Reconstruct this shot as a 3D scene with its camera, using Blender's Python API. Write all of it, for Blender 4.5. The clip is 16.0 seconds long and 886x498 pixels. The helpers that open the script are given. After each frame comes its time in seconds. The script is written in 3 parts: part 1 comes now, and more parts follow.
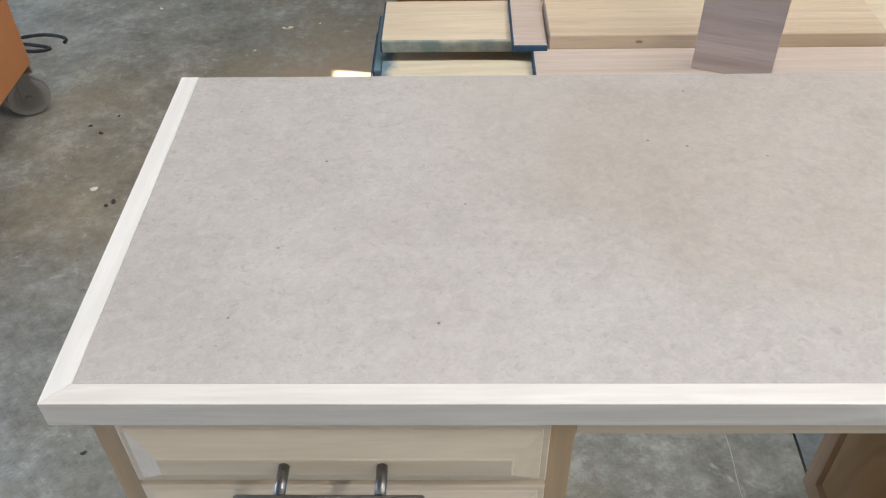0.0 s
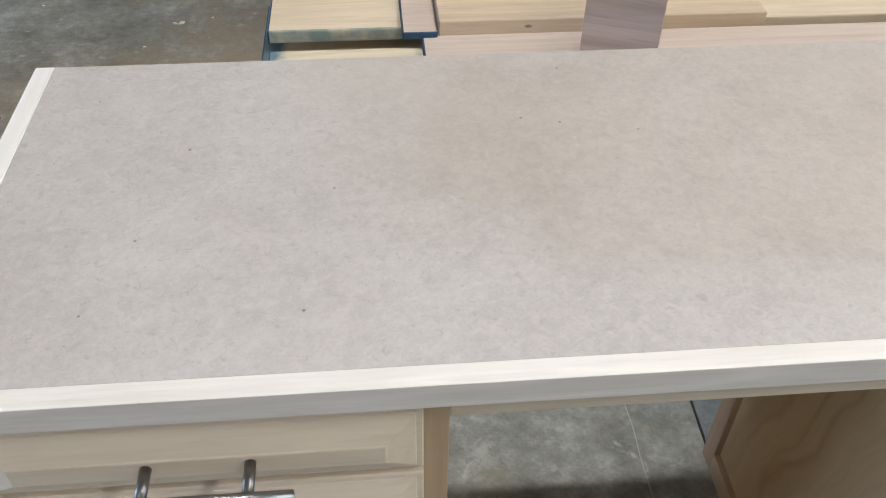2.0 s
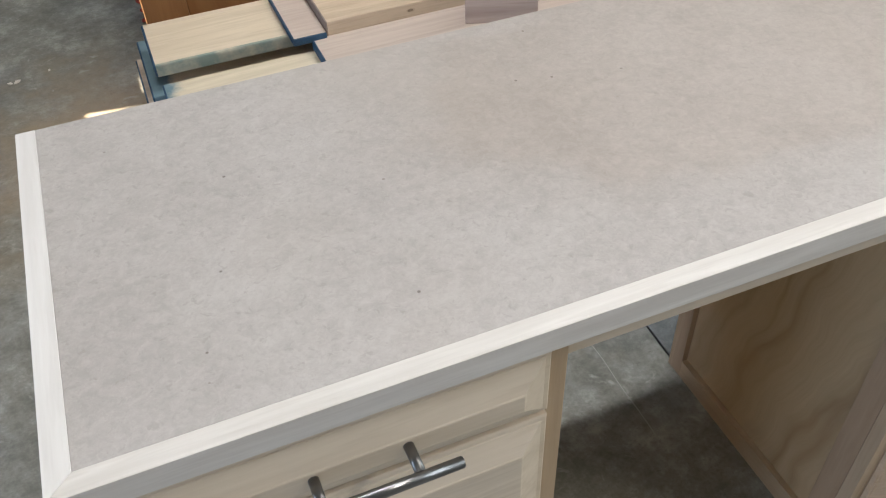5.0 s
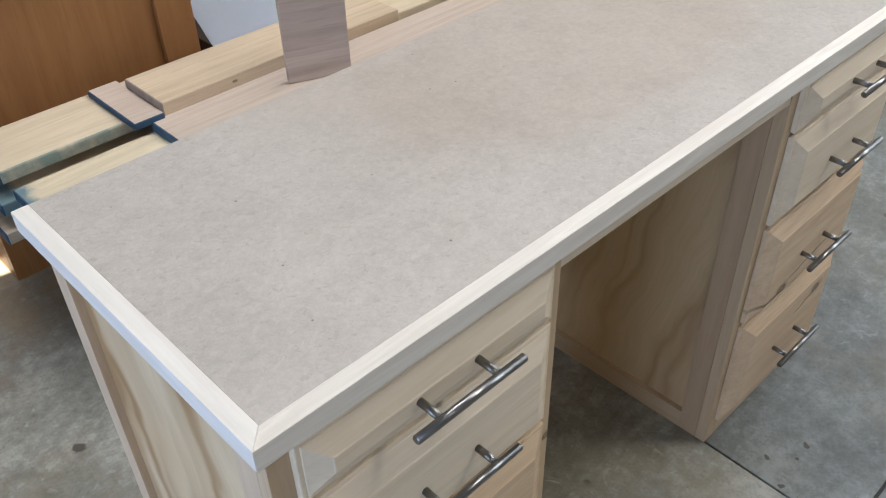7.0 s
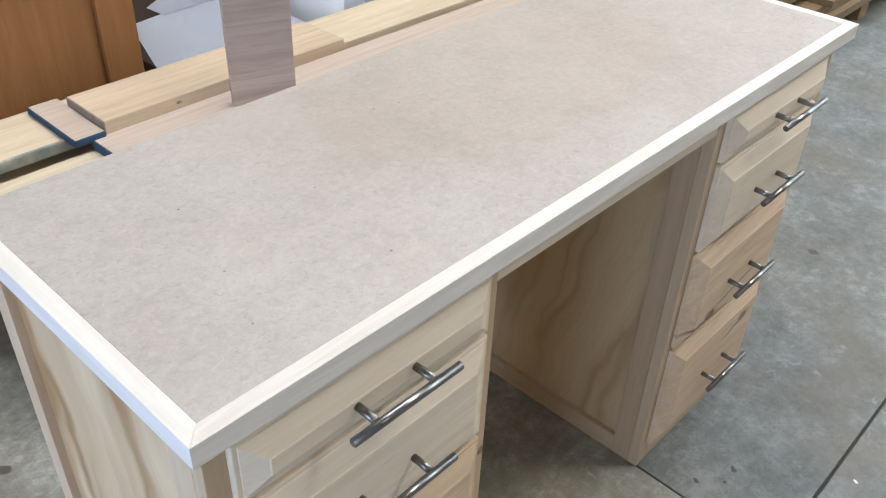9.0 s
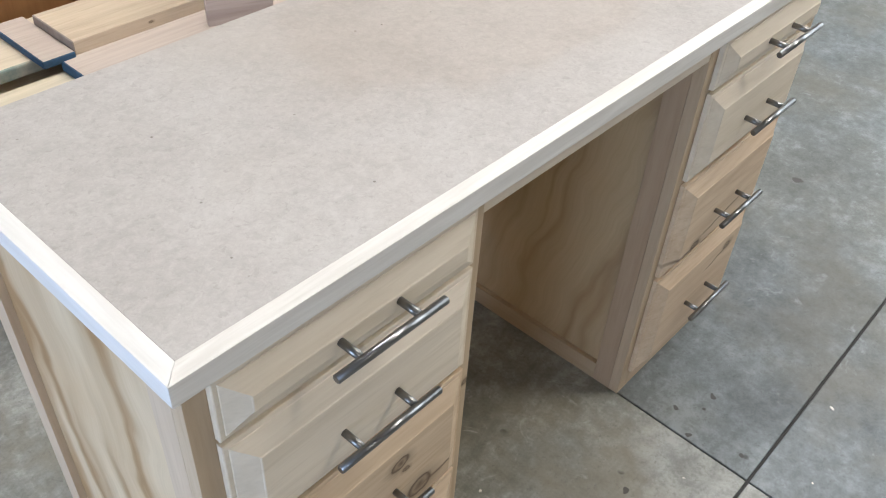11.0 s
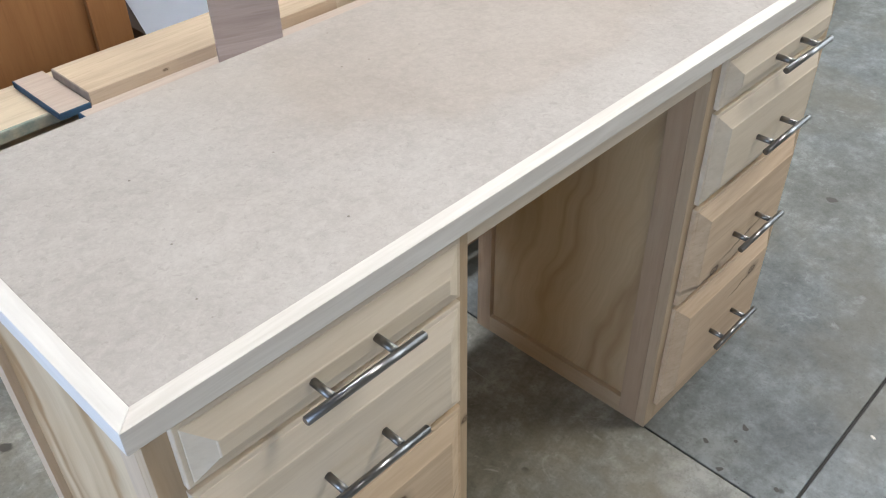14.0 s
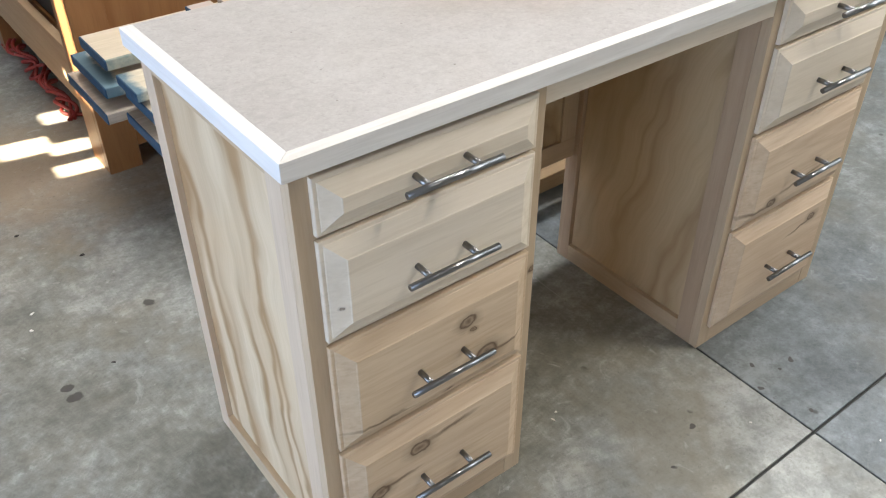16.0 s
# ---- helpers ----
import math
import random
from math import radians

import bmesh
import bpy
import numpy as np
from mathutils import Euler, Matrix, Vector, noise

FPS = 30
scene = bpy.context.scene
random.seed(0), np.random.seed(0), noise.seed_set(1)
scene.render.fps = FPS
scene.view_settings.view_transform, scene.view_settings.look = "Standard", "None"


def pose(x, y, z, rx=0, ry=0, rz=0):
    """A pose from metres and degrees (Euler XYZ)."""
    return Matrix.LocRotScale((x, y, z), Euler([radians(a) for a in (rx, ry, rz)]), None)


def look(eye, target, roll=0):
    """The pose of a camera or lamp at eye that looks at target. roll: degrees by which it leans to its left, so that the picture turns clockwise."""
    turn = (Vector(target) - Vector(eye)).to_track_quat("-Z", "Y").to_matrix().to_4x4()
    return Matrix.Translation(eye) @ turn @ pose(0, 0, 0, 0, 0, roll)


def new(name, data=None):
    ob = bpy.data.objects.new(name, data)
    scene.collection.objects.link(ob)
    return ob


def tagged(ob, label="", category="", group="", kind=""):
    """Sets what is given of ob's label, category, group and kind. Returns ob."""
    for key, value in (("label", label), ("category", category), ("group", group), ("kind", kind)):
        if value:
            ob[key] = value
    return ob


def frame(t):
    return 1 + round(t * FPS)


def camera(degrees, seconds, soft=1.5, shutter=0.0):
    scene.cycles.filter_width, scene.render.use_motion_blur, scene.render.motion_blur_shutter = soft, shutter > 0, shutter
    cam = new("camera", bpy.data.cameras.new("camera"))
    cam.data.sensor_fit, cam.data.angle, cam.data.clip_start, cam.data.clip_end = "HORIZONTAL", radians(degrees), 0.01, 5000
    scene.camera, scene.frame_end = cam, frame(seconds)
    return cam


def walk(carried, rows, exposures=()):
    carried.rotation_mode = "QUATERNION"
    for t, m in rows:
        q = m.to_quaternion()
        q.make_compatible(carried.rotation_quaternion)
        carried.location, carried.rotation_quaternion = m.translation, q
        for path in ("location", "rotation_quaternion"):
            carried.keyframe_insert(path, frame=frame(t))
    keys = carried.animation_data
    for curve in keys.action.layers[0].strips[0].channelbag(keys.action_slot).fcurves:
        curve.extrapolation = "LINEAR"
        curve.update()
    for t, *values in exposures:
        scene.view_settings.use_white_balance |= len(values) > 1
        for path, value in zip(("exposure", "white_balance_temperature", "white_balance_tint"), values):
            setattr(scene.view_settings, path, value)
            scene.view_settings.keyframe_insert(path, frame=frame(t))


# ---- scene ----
cam = camera(54.4, 16.0, soft=1.15)
PATH = [
    (0, (0.296, -0.367, 1.245), (0.258, 1.106, -0.107), -1.2),
    (0.5, (0.315, -0.363, 1.235), (0.333, 1.116, -0.111), -0.4),
    (1, (0.312, -0.361, 1.236), (0.386, 1.119, -0.107), 1.3),
    (1.5, (0.314, -0.357, 1.24), (0.408, 1.123, -0.102), 1.0),
    (2, (0.339, -0.362, 1.224), (0.481, 1.099, -0.135), 1.0),
    (2.5, (0.351, -0.396, 1.228), (0.551, 1.068, -0.12), 2.9),
    (3, (0.4, -0.456, 1.243), (0.473, 1.048, -0.073), -1.3),
    (3.5, (0.409, -0.471, 1.235), (0.56, 1.046, -0.06), -1.1),
    (4, (0.288, -0.4, 1.229), (0.685, 1.074, -0.064), 1.1),
    (4.2, (0.251, -0.382, 1.224), (0.677, 1.059, -0.097), -0.1),
    (6.3, (-0.069, -0.325, 1.26), (0.779, 0.861, -0.11), -3.3),
    (6.5, (-0.109, -0.312, 1.222), (0.839, 0.804, -0.14), -2.3),
    (7, (-0.172, -0.393, 1.269), (0.901, 0.748, 0.025), -1.6),
    (7.5, (-0.177, -0.443, 1.276), (0.935, 0.716, 0.083), -1.4),
    (8, (-0.193, -0.456, 1.292), (0.974, 0.7, 0.151), -0.8),
    (8.5, (-0.2, -0.445, 1.284), (1.005, 0.702, 0.174), 0.2),
    (9, (-0.195, -0.418, 1.261), (1.011, 0.664, 0.089), 2.4),
    (9.5, (-0.191, -0.41, 1.253), (1.003, 0.614, 0.018), 3.2),
    (12, (-0.174, -0.391, 1.25), (0.974, 0.576, -0.072), 3.4),
    (12.5, (-0.173, -0.389, 1.248), (0.972, 0.575, -0.078), 3.1),
    (13, (-0.183, -0.388, 1.256), (0.965, 0.613, -0.04), 2.0),
    (13.5, (-0.16, -0.397, 1.249), (0.996, 0.647, -0.005), 0.3),
    (14, (-0.12, -0.438, 1.235), (0.997, 0.658, -0.011), -1.1),
    (14.5, (-0.102, -0.492, 1.214), (0.913, 0.677, -0.051), -0.7),
    (15, (-0.111, -0.555, 1.184), (0.771, 0.68, -0.119), -1.1),
    (15.5, (-0.194, -0.624, 1.201), (0.683, 0.64, -0.077), -1.0),
    (16, (-0.313, -0.68, 1.208), (0.653, 0.592, 0.004), -0.2),
]
walk(cam, [(t, look(eye, target, roll)) for t, eye, target, roll in PATH],
     exposures=[(0, 2.70), (1.0, 2.66), (2.5, 2.68), (3.5, 2.82), (4.2, 2.70), (6.5, 2.50), (7.5, 2.82), (8.5, 2.92), (9.5, 2.86), (12.5, 2.96), (13.5, 2.90), (14.5, 2.82), (15, 2.84), (16, 3.08)])

# ---- world, sun, lamps ----
SUN_DIR = Vector((0.70, -0.12, -0.60)).normalized()
world = bpy.data.worlds.new("sky")
scene.world = world
world.use_nodes = True
wt = world.node_tree
sky = wt.nodes.new("ShaderNodeTexSky")
sky.sky_type = "NISHITA"
sky.sun_disc = False
sky.sun_elevation = math.asin(-SUN_DIR.z)
sky.sun_rotation = math.atan2(-SUN_DIR.x, -SUN_DIR.y)
wt.links.new(sky.outputs[0], wt.nodes["Background"].inputs[0])
wt.nodes["Background"].inputs[1].default_value = 0.1

sun_data = bpy.data.lights.new("sun", "SUN")
sun_data.energy = 5.0
sun_data.angle = radians(0.25)
sun_data.color = (1.0, 0.90, 0.76)
sun = new("sun", sun_data)
sun.matrix_world = Matrix.Translation((-6, 3, 6)) @ SUN_DIR.to_track_quat("-Z", "Y").to_matrix().to_4x4()


def area(name, eye, target, sx, sy, watts, colour):
    d = bpy.data.lights.new(name, "AREA")
    d.shape, d.size, d.size_y, d.energy, d.color = "RECTANGLE", sx, sy, watts, colour
    ob = new(name, d)
    ob.matrix_world = look(eye, target)
    return ob


# daylight stand-ins: west door opening, added fill before the doorless east wall; hall's ceiling lights
area("side_fill", (-3.15, 0.0, 0.85), (0, 0.0, 0.85), 3.2, 1.5, 17, (0.50, 0.68, 1.0))
area("side_fill", (6.9, -0.4, 1.7), (0, 0.2, 0.9), 4.4, 3.0, 31, (0.84, 0.93, 1.0))
area("ceiling_lamp", (0.6, 0.95, 3.85), (0.6, 0.95, 0), 2.6, 0.25, 12, (0.955, 0.97, 1.0))
area("ceiling_lamp", (-1.3, -3.4, 3.85), (-1.3, -3.4, 0), 0.4, 2.4, 4.0, (1.0, 0.955, 0.90))
area("ceiling_lamp", (2.7, 0.2, 3.85), (2.7, 0.2, 0), 0.4, 2.4, 8, (0.99, 0.96, 0.97))
area("ceiling_lamp", (2.7, -1.7, 3.85), (2.7, -1.7, 0), 0.25, 1.2, 12, (0.985, 0.95, 0.89))


# ---- materials ----
class Nodes:
    """A small writer of shader trees."""

    def __init__(self, name):
        self.mat = bpy.data.materials.new(name)
        self.mat.use_nodes = True
        self.t = self.mat.node_tree
        self.bsdf = self.t.nodes["Principled BSDF"]

    def add(self, kind, links=(), **props):
        n = self.t.nodes.new(kind)
        for k, v in props.items():
            setattr(n, k, v)
        for key, v in links:
            if isinstance(v, bpy.types.NodeSocket):
                self.t.links.new(v, n.inputs[key])
            else:
                n.inputs[key].default_value = v
        return n

    def coords(self, scale=(1, 1, 1), shift=True, rot=(0, 0, 0)):
        tc = self.add("ShaderNodeTexCoord")
        v = tc.outputs["Object"]
        if shift:
            oi = self.add("ShaderNodeObjectInfo")
            mul = self.add("ShaderNodeVectorMath", ((0, oi.outputs["Random"]), (1, (3.1, 5.3, 4.7))), operation="MULTIPLY")
            v = self.add("ShaderNodeVectorMath", ((0, v), (1, mul.outputs[0]))).outputs[0]
        m = self.add("ShaderNodeMapping", (("Vector", v), ("Scale", scale), ("Rotation", rot)))
        return m.outputs[0]

    def noise(self, vec, scale, detail=4.0, rough=0.55, distort=0.0):
        return self.add("ShaderNodeTexNoise", (("Vector", vec), ("Scale", scale), ("Detail", detail), ("Roughness", rough), ("Distortion", distort))).outputs["Fac"]

    def ramp(self, fac, stops):
        n = self.add("ShaderNodeValToRGB", ((0, fac),))
        e = n.color_ramp.elements
        while len(e) < len(stops):
            e.new(0.5)
        for el, (p, c) in zip(e, stops):
            el.position = p
            el.color = (*c, 1) if len(c) == 3 else c
        return n.outputs[0]

    def mix(self, fac, a, b, blend="MIX"):
        n = self.add("ShaderNodeMix", data_type="RGBA", blend_type=blend)
        for i, v in ((0, fac), (6, a), (7, b)):
            if isinstance(v, bpy.types.NodeSocket):
                self.t.links.new(v, n.inputs[i])
            else:
                n.inputs[i].default_value = v if i == 0 else ((*v, 1) if len(v) == 3 else v)
        return n.outputs[2]

    def math(self, op, a, b=0.0, clamp=False):
        return self.add("ShaderNodeMath", ((0, a), (1, b)), operation=op, use_clamp=clamp).outputs[0]

    def dist(self, vec, point, scale=(1, 1, 1)):
        """Distance from a point, squeezed by scale."""
        d = self.add("ShaderNodeVectorMath", ((0, vec), (1, point)), operation="SUBTRACT").outputs[0]
        d = self.add("ShaderNodeVectorMath", ((0, d), (1, scale)), operation="MULTIPLY").outputs[0]
        return self.add("ShaderNodeVectorMath", ((0, d),), operation="LENGTH").outputs["Value"]

    def done(self, colour, rough=0.5, metal=0.0, bump=None, strength=0.2, depth=0.001, spec=0.5):
        b = self.bsdf
        for key, v in (("Base Color", colour), ("Roughness", rough), ("Metallic", metal), ("Specular IOR Level", spec)):
            if isinstance(v, bpy.types.NodeSocket):
                self.t.links.new(v, b.inputs[key])
            else:
                b.inputs[key].default_value = (*v, 1) if isinstance(v, tuple) else v
        if bump is not None:
            n = self.add("ShaderNodeBump", (("Height", bump), ("Strength", strength), ("Distance", depth)))
            self.t.links.new(n.outputs[0], b.inputs["Normal"])
        return self.mat


def wood(name, light, dark, axis="x", figure=7.0, contrast=0.5, rough=0.55, knots=(), streak=0.0, streak_colour=(0.3, 0.2, 0.12), stain_x=None, fissures=(), edge_stain=None):
    """Sawn or planed wood with the grain along one axis. knots: (x, y, z, radius)."""
    w = Nodes(name)
    long, wide = 0.07, 1.0
    scale = {"x": (long, wide, wide), "y": (wide, long, wide), "z": (wide, wide, long)}[axis]
    v = w.coords(scale)
    broad = w.noise(v, figure, 3, 0.5, 0.6)
    rings = w.math("FRACT", w.math("MULTIPLY", broad, 9.0))
    rings = w.math("ABSOLUTE", w.math("SUBTRACT", rings, 0.5))
    fine = w.noise(v, 260.0, 3, 0.6)
    mid = w.noise(v, 45.0, 3, 0.6)
    f = w.math("ADD", w.math("MULTIPLY", rings, contrast), w.math("MULTIPLY", broad, contrast))
    f = w.math("ADD", f, w.math("MULTIPLY", w.math("SUBTRACT", mid, 0.5), contrast * 1.2))
    f = w.math("ADD", f, w.math("MULTIPLY", w.math("SUBTRACT", fine, 0.5), contrast * 0.9), True)
    colour = w.mix(f, light, dark)
    pores = w.ramp(w.noise(v, 150.0, 2, 0.6), ((0.55, (0, 0, 0)), (0.66, (1, 1, 1))))
    colour = w.mix(w.math("MULTIPLY", pores, 0.55 * contrast), colour, dark)
    if streak:
        s = w.ramp(w.noise(v, 11.0, 2, 0.5, 0.3), ((0.60, (0, 0, 0)), (0.72, (1, 1, 1))))
        colour = w.mix(w.math("MULTIPLY", s, streak), colour, streak_colour)
    tc = w.add("ShaderNodeTexCoord").outputs["Object"]
    for x, y, z, r in knots:
        jit = w.add("ShaderNodeTexNoise", (("Vector", tc), ("Scale", 55.0)))
        p = w.add("ShaderNodeVectorMath", ((0, jit.outputs["Color"]), (1, (0.012, 0.0, 0.012)), (2, tc)), operation="MULTIPLY_ADD").outputs[0]
        d = w.dist(p, (x + 0.006, y, z + 0.006), (0.8, 0.3, 1.15))
        k = w.ramp(w.math("DIVIDE", d, r * 2.2), ((0.0, (0.9,) * 3), (0.25, (0.55,) * 3), (0.40, (0.95,) * 3), (0.52, (0.35,) * 3), (1.0, (0, 0, 0))))
        colour = w.mix(k, colour, (0.10, 0.055, 0.028))
    for (x, y, z), half, tilt, thick in fissures:
        jit = w.add("ShaderNodeTexNoise", (("Vector", tc), ("Scale", 35.0)))
        p = w.add("ShaderNodeVectorMath", ((0, jit.outputs["Color"]), (1, (0.0, 0.0, 0.012)), (2, tc)), operation="MULTIPLY_ADD").outputs[0]
        p = w.add("ShaderNodeVectorMath", ((0, p), (1, (x, y, z + 0.006))), operation="SUBTRACT").outputs[0]
        p = w.add("ShaderNodeVectorRotate", (("Vector", p), ("Axis", (0, 1, 0)), ("Angle", tilt))).outputs[0]
        d = w.dist(p, (0, 0, 0), (1 / half, 0, 1 / thick))
        k = w.ramp(d, ((0.25, (0.8,) * 3), (1.0, (0, 0, 0))))
        colour = w.mix(k, colour, (0.13, 0.075, 0.04))
    if edge_stain:
        sep = w.add("ShaderNodeSeparateXYZ", ((0, tc),))
        k = w.math("MULTIPLY", w.math("LESS_THAN", sep.outputs[1], edge_stain[0]), w.math("LESS_THAN", sep.outputs[0], edge_stain[1]))
        k = w.math("MULTIPLY", k, w.ramp(w.noise(tc, 22.0, 4, 0.6), ((0.35, (0.25,) * 3), (0.6, (0.8,) * 3))))
        colour = w.mix(k, colour, (0.13, 0.22, 0.20))
    if stain_x:
        sx = w.add("ShaderNodeSeparateXYZ", ((0, tc),)).outputs[0]
        k = w.math("ADD", sx, w.math("MULTIPLY", w.noise(tc, 26.0, 4, 0.6), 0.06))
        k = w.ramp(k, ((stain_x + 0.022, (0.85,) * 3), (stain_x + 0.045, (0, 0, 0))))
        colour = w.mix(k, colour, (0.05, 0.15, 0.21))
    return w.done(colour, rough, 0, w.math("ADD", mid, fine), 0.18, 0.0006, 0.35)


PALE, PALE_D = (0.82, 0.71, 0.57), (0.62, 0.51, 0.375)
M_pale_x = wood("pale poplar along x", PALE, PALE_D, "x", 6, 0.55, knots=((0.056, 0.006, 0.541, 0.002),), streak=0.22, streak_colour=(0.44, 0.38, 0.30))
M_pale_y = wood("pale poplar along y", (0.78, 0.73, 0.65), (0.60, 0.54, 0.46), "y", 6, 0.45)
M_edge_x = wood("pale ash edging along x", (0.85, 0.81, 0.755), (0.60, 0.55, 0.49), "x", 16, 0.6, streak=0.2, streak_colour=(0.54, 0.49, 0.43))
M_edge_y = wood("pale ash edging along y", (0.81, 0.78, 0.74), (0.63, 0.59, 0.545), "y", 12, 0.5)
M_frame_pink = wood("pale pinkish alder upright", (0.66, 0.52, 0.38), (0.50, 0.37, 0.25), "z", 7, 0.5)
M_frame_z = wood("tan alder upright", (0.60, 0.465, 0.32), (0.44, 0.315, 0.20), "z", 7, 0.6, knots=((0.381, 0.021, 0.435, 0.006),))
# knee-side stiles: reddish, with the knee space's shade put into the colour
M_frame_shade = wood("reddish alder upright in knee shade", (0.52, 0.38, 0.255), (0.39, 0.27, 0.175), "z", 7, 0.6)
M_frame_y = wood("tan alder along y", (0.60, 0.46, 0.30), (0.44, 0.315, 0.195), "y", 7, 0.6)
M_frame_x = wood("alder along x", (0.60, 0.46, 0.31), (0.44, 0.31, 0.2), "x", 7, 0.6)
M_pine_a = wood("knotty pine drawer a", (0.70, 0.545, 0.375), (0.49, 0.335, 0.205), "x", 9, 0.6,
                knots=((0.245, -0.001, 0.421, 0.011), (0.280, -0.001, 0.344, 0.017), (0.22, -0.001, 0.302, 0.005), (0.255, -0.001, 0.402, 0.004)),
                fissures=(((0.32, -0.001, 0.343), 0.045, 0.1, 0.004), ((0.10, -0.001, 0.320), 0.07, -0.05, 0.004)))
M_pine_b = wood("knotty pine drawer b", (0.70, 0.55, 0.385), (0.50, 0.34, 0.21), "x", 9, 0.6,
                knots=((0.16, -0.001, 0.224, 0.014), (0.088, -0.001, 0.176, 0.013)),
                fissures=(((0.22, -0.001, 0.232), 0.06, 0.08, 0.006), ((0.12, -0.001, 0.181), 0.05, 0.05, 0.005)))
M_pine_c = wood("knotty pine drawer c", (0.73, 0.575, 0.41), (0.51, 0.35, 0.22), "x", 9, 0.6,
                knots=((0.955, -0.001, 0.325, 0.010),),
                fissures=(((0.915, -0.001, 0.318), 0.06, 0.1, 0.006), ((1.04, -0.001, 0.345), 0.09, 0.15, 0.004)))
M_pine_d = wood("knotty pine drawer d", (0.73, 0.575, 0.41), (0.51, 0.35, 0.22), "x", 9, 0.6,
                knots=((1.123, -0.001, 0.225, 0.010),), fissures=(((1.09, -0.001, 0.215), 0.06, 0.2, 0.004),))
M_sawn = wood("sawn pale board", (0.57, 0.48, 0.375), (0.38, 0.31, 0.235), "x", 9, 0.6, 0.75)
M_sawn_stained = wood("sawn yellowish board with blue stain", (0.72, 0.63, 0.47), (0.50, 0.42, 0.29), "x", 8, 0.6, 0.8, stain_x=0.165)
M_sawn_teal = wood("sawn yellowish board with teal tinge", (0.72, 0.61, 0.455), (0.50, 0.40, 0.28), "x", 8, 0.6, 0.8, stain_x=0.132, edge_stain=(1.1165, 0.42), streak=0.3, streak_colour=(0.40, 0.34, 0.25))
M_sawn_knot = wood("pale board with edge knot", (0.68, 0.55, 0.40), (0.45, 0.345, 0.24), "x", 7, 0.65, 0.75, knots=((0.63, 1.073, 0.442, 0.003),), streak=0.5, streak_colour=(0.34, 0.25, 0.175))
M_sawn_pink = wood("sawn pinkish board", (0.60, 0.50, 0.42), (0.43, 0.345, 0.285), "x", 9, 0.6, 0.75)
M_end = wood("weathered grey-brown end grain", (0.34, 0.28, 0.235), (0.22, 0.175, 0.145), "z", 12, 0.6, 0.85)
M_scrap = wood("grey-brown hardwood offcut", (0.56, 0.46, 0.40), (0.36, 0.275, 0.225), "x", 13, 0.62, 0.7, streak=0.75, streak_colour=(0.27, 0.195, 0.15))
M_crate = wood("rough pallet wood", (0.33, 0.25, 0.155), (0.20, 0.145, 0.09), "x", 9, 0.6, 0.8)
M_cab_z = wood("orange-brown stained wood upright", (0.325, 0.155, 0.06), (0.22, 0.097, 0.035), "z", 7, 0.5, 0.4)
M_cab_x = wood("orange-brown stained wood along x", (0.36, 0.16, 0.053), (0.25, 0.10, 0.03), "x", 7, 0.5, 0.4)
M_cart = wood("orange plywood cart", (0.50, 0.22, 0.09), (0.42, 0.17, 0.06), "z", 5, 0.4, 0.5)
M_pine_rail = wood("brown pine rail", (0.50, 0.34, 0.20), (0.36, 0.23, 0.12), "y", 7, 0.5, 0.6)
M_bearer = wood("old brown timber", (0.33, 0.22, 0.12), (0.22, 0.14, 0.07), "x", 9, 0.6, 0.8)


def plywood(name, light, dark, seed, lean, bands_over=5.2, weight=1.0):
    """Rotary-cut veneer: long wavy brown streaks running upright, leaning a little."""
    w = Nodes(name)
    tilt = w.coords((1.0, 1.0, 1.0), False, (radians(lean), 0, 0))
    tilt = w.add("ShaderNodeVectorMath", ((0, tilt), (1, (seed, seed * 1.7, seed * 0.3)))).outputs[0]
    wave = w.add("ShaderNodeTexNoise", (("Vector", tilt), ("Scale", 7.0), ("Detail", 2.0)))
    v = w.add("ShaderNodeVectorMath", ((0, wave.outputs["Color"]), (1, (0.0, 0.075, 0.0)), (2, tilt)), operation="MULTIPLY_ADD").outputs[0]
    long = w.add("ShaderNodeVectorMath", ((0, v), (1, (1.0, 1.0, 0.10))), operation="MULTIPLY").outputs[0]
    fibre = w.add("ShaderNodeVectorMath", ((0, v), (1, (1.0, 1.0, 0.035))), operation="MULTIPLY").outputs[0]
    base = w.noise(long, 6.0, 2, 0.45, 0.25)
    bands = w.math("FRACT", w.math("MULTIPLY", base, bands_over))
    flame = w.ramp(bands, ((0.0, (0.10,) * 3), (0.35, (0.0,) * 3), (0.66, (0.35,) * 3), (0.84, (1, 1, 1)), (0.95, (0.45,) * 3), (1.0, (0.10,) * 3)))
    fine = w.noise(fibre, 190.0, 4, 0.7)
    mid = w.noise(long, 42.0, 4, 0.65)
    patch = w.ramp(w.noise(long, 4.0, 2), ((0.36, (0.40,) * 3), (0.60, (1, 1, 1))))
    f = w.math("MULTIPLY", w.math("MULTIPLY", flame, patch), w.math("ADD", 0.30, w.math("MULTIPLY", mid, 1.1)))
    f = w.math("MULTIPLY", f, weight, True)
    c = w.mix(f, light, dark)
    c = w.mix(w.math("MULTIPLY", w.math("SUBTRACT", fine, 0.38, True), 0.55), c, dark)
    warm = w.noise(tilt, 5.0, 3, 0.6)
    c = w.mix(w.math("MULTIPLY", w.math("SUBTRACT", warm, 0.45, True), 1.1), c, tuple(a * b for a, b in zip(light, (0.92, 0.80, 0.66))))
    return w.done(c, 0.6, 0, fine, 0.15, 0.0006, 0.3)


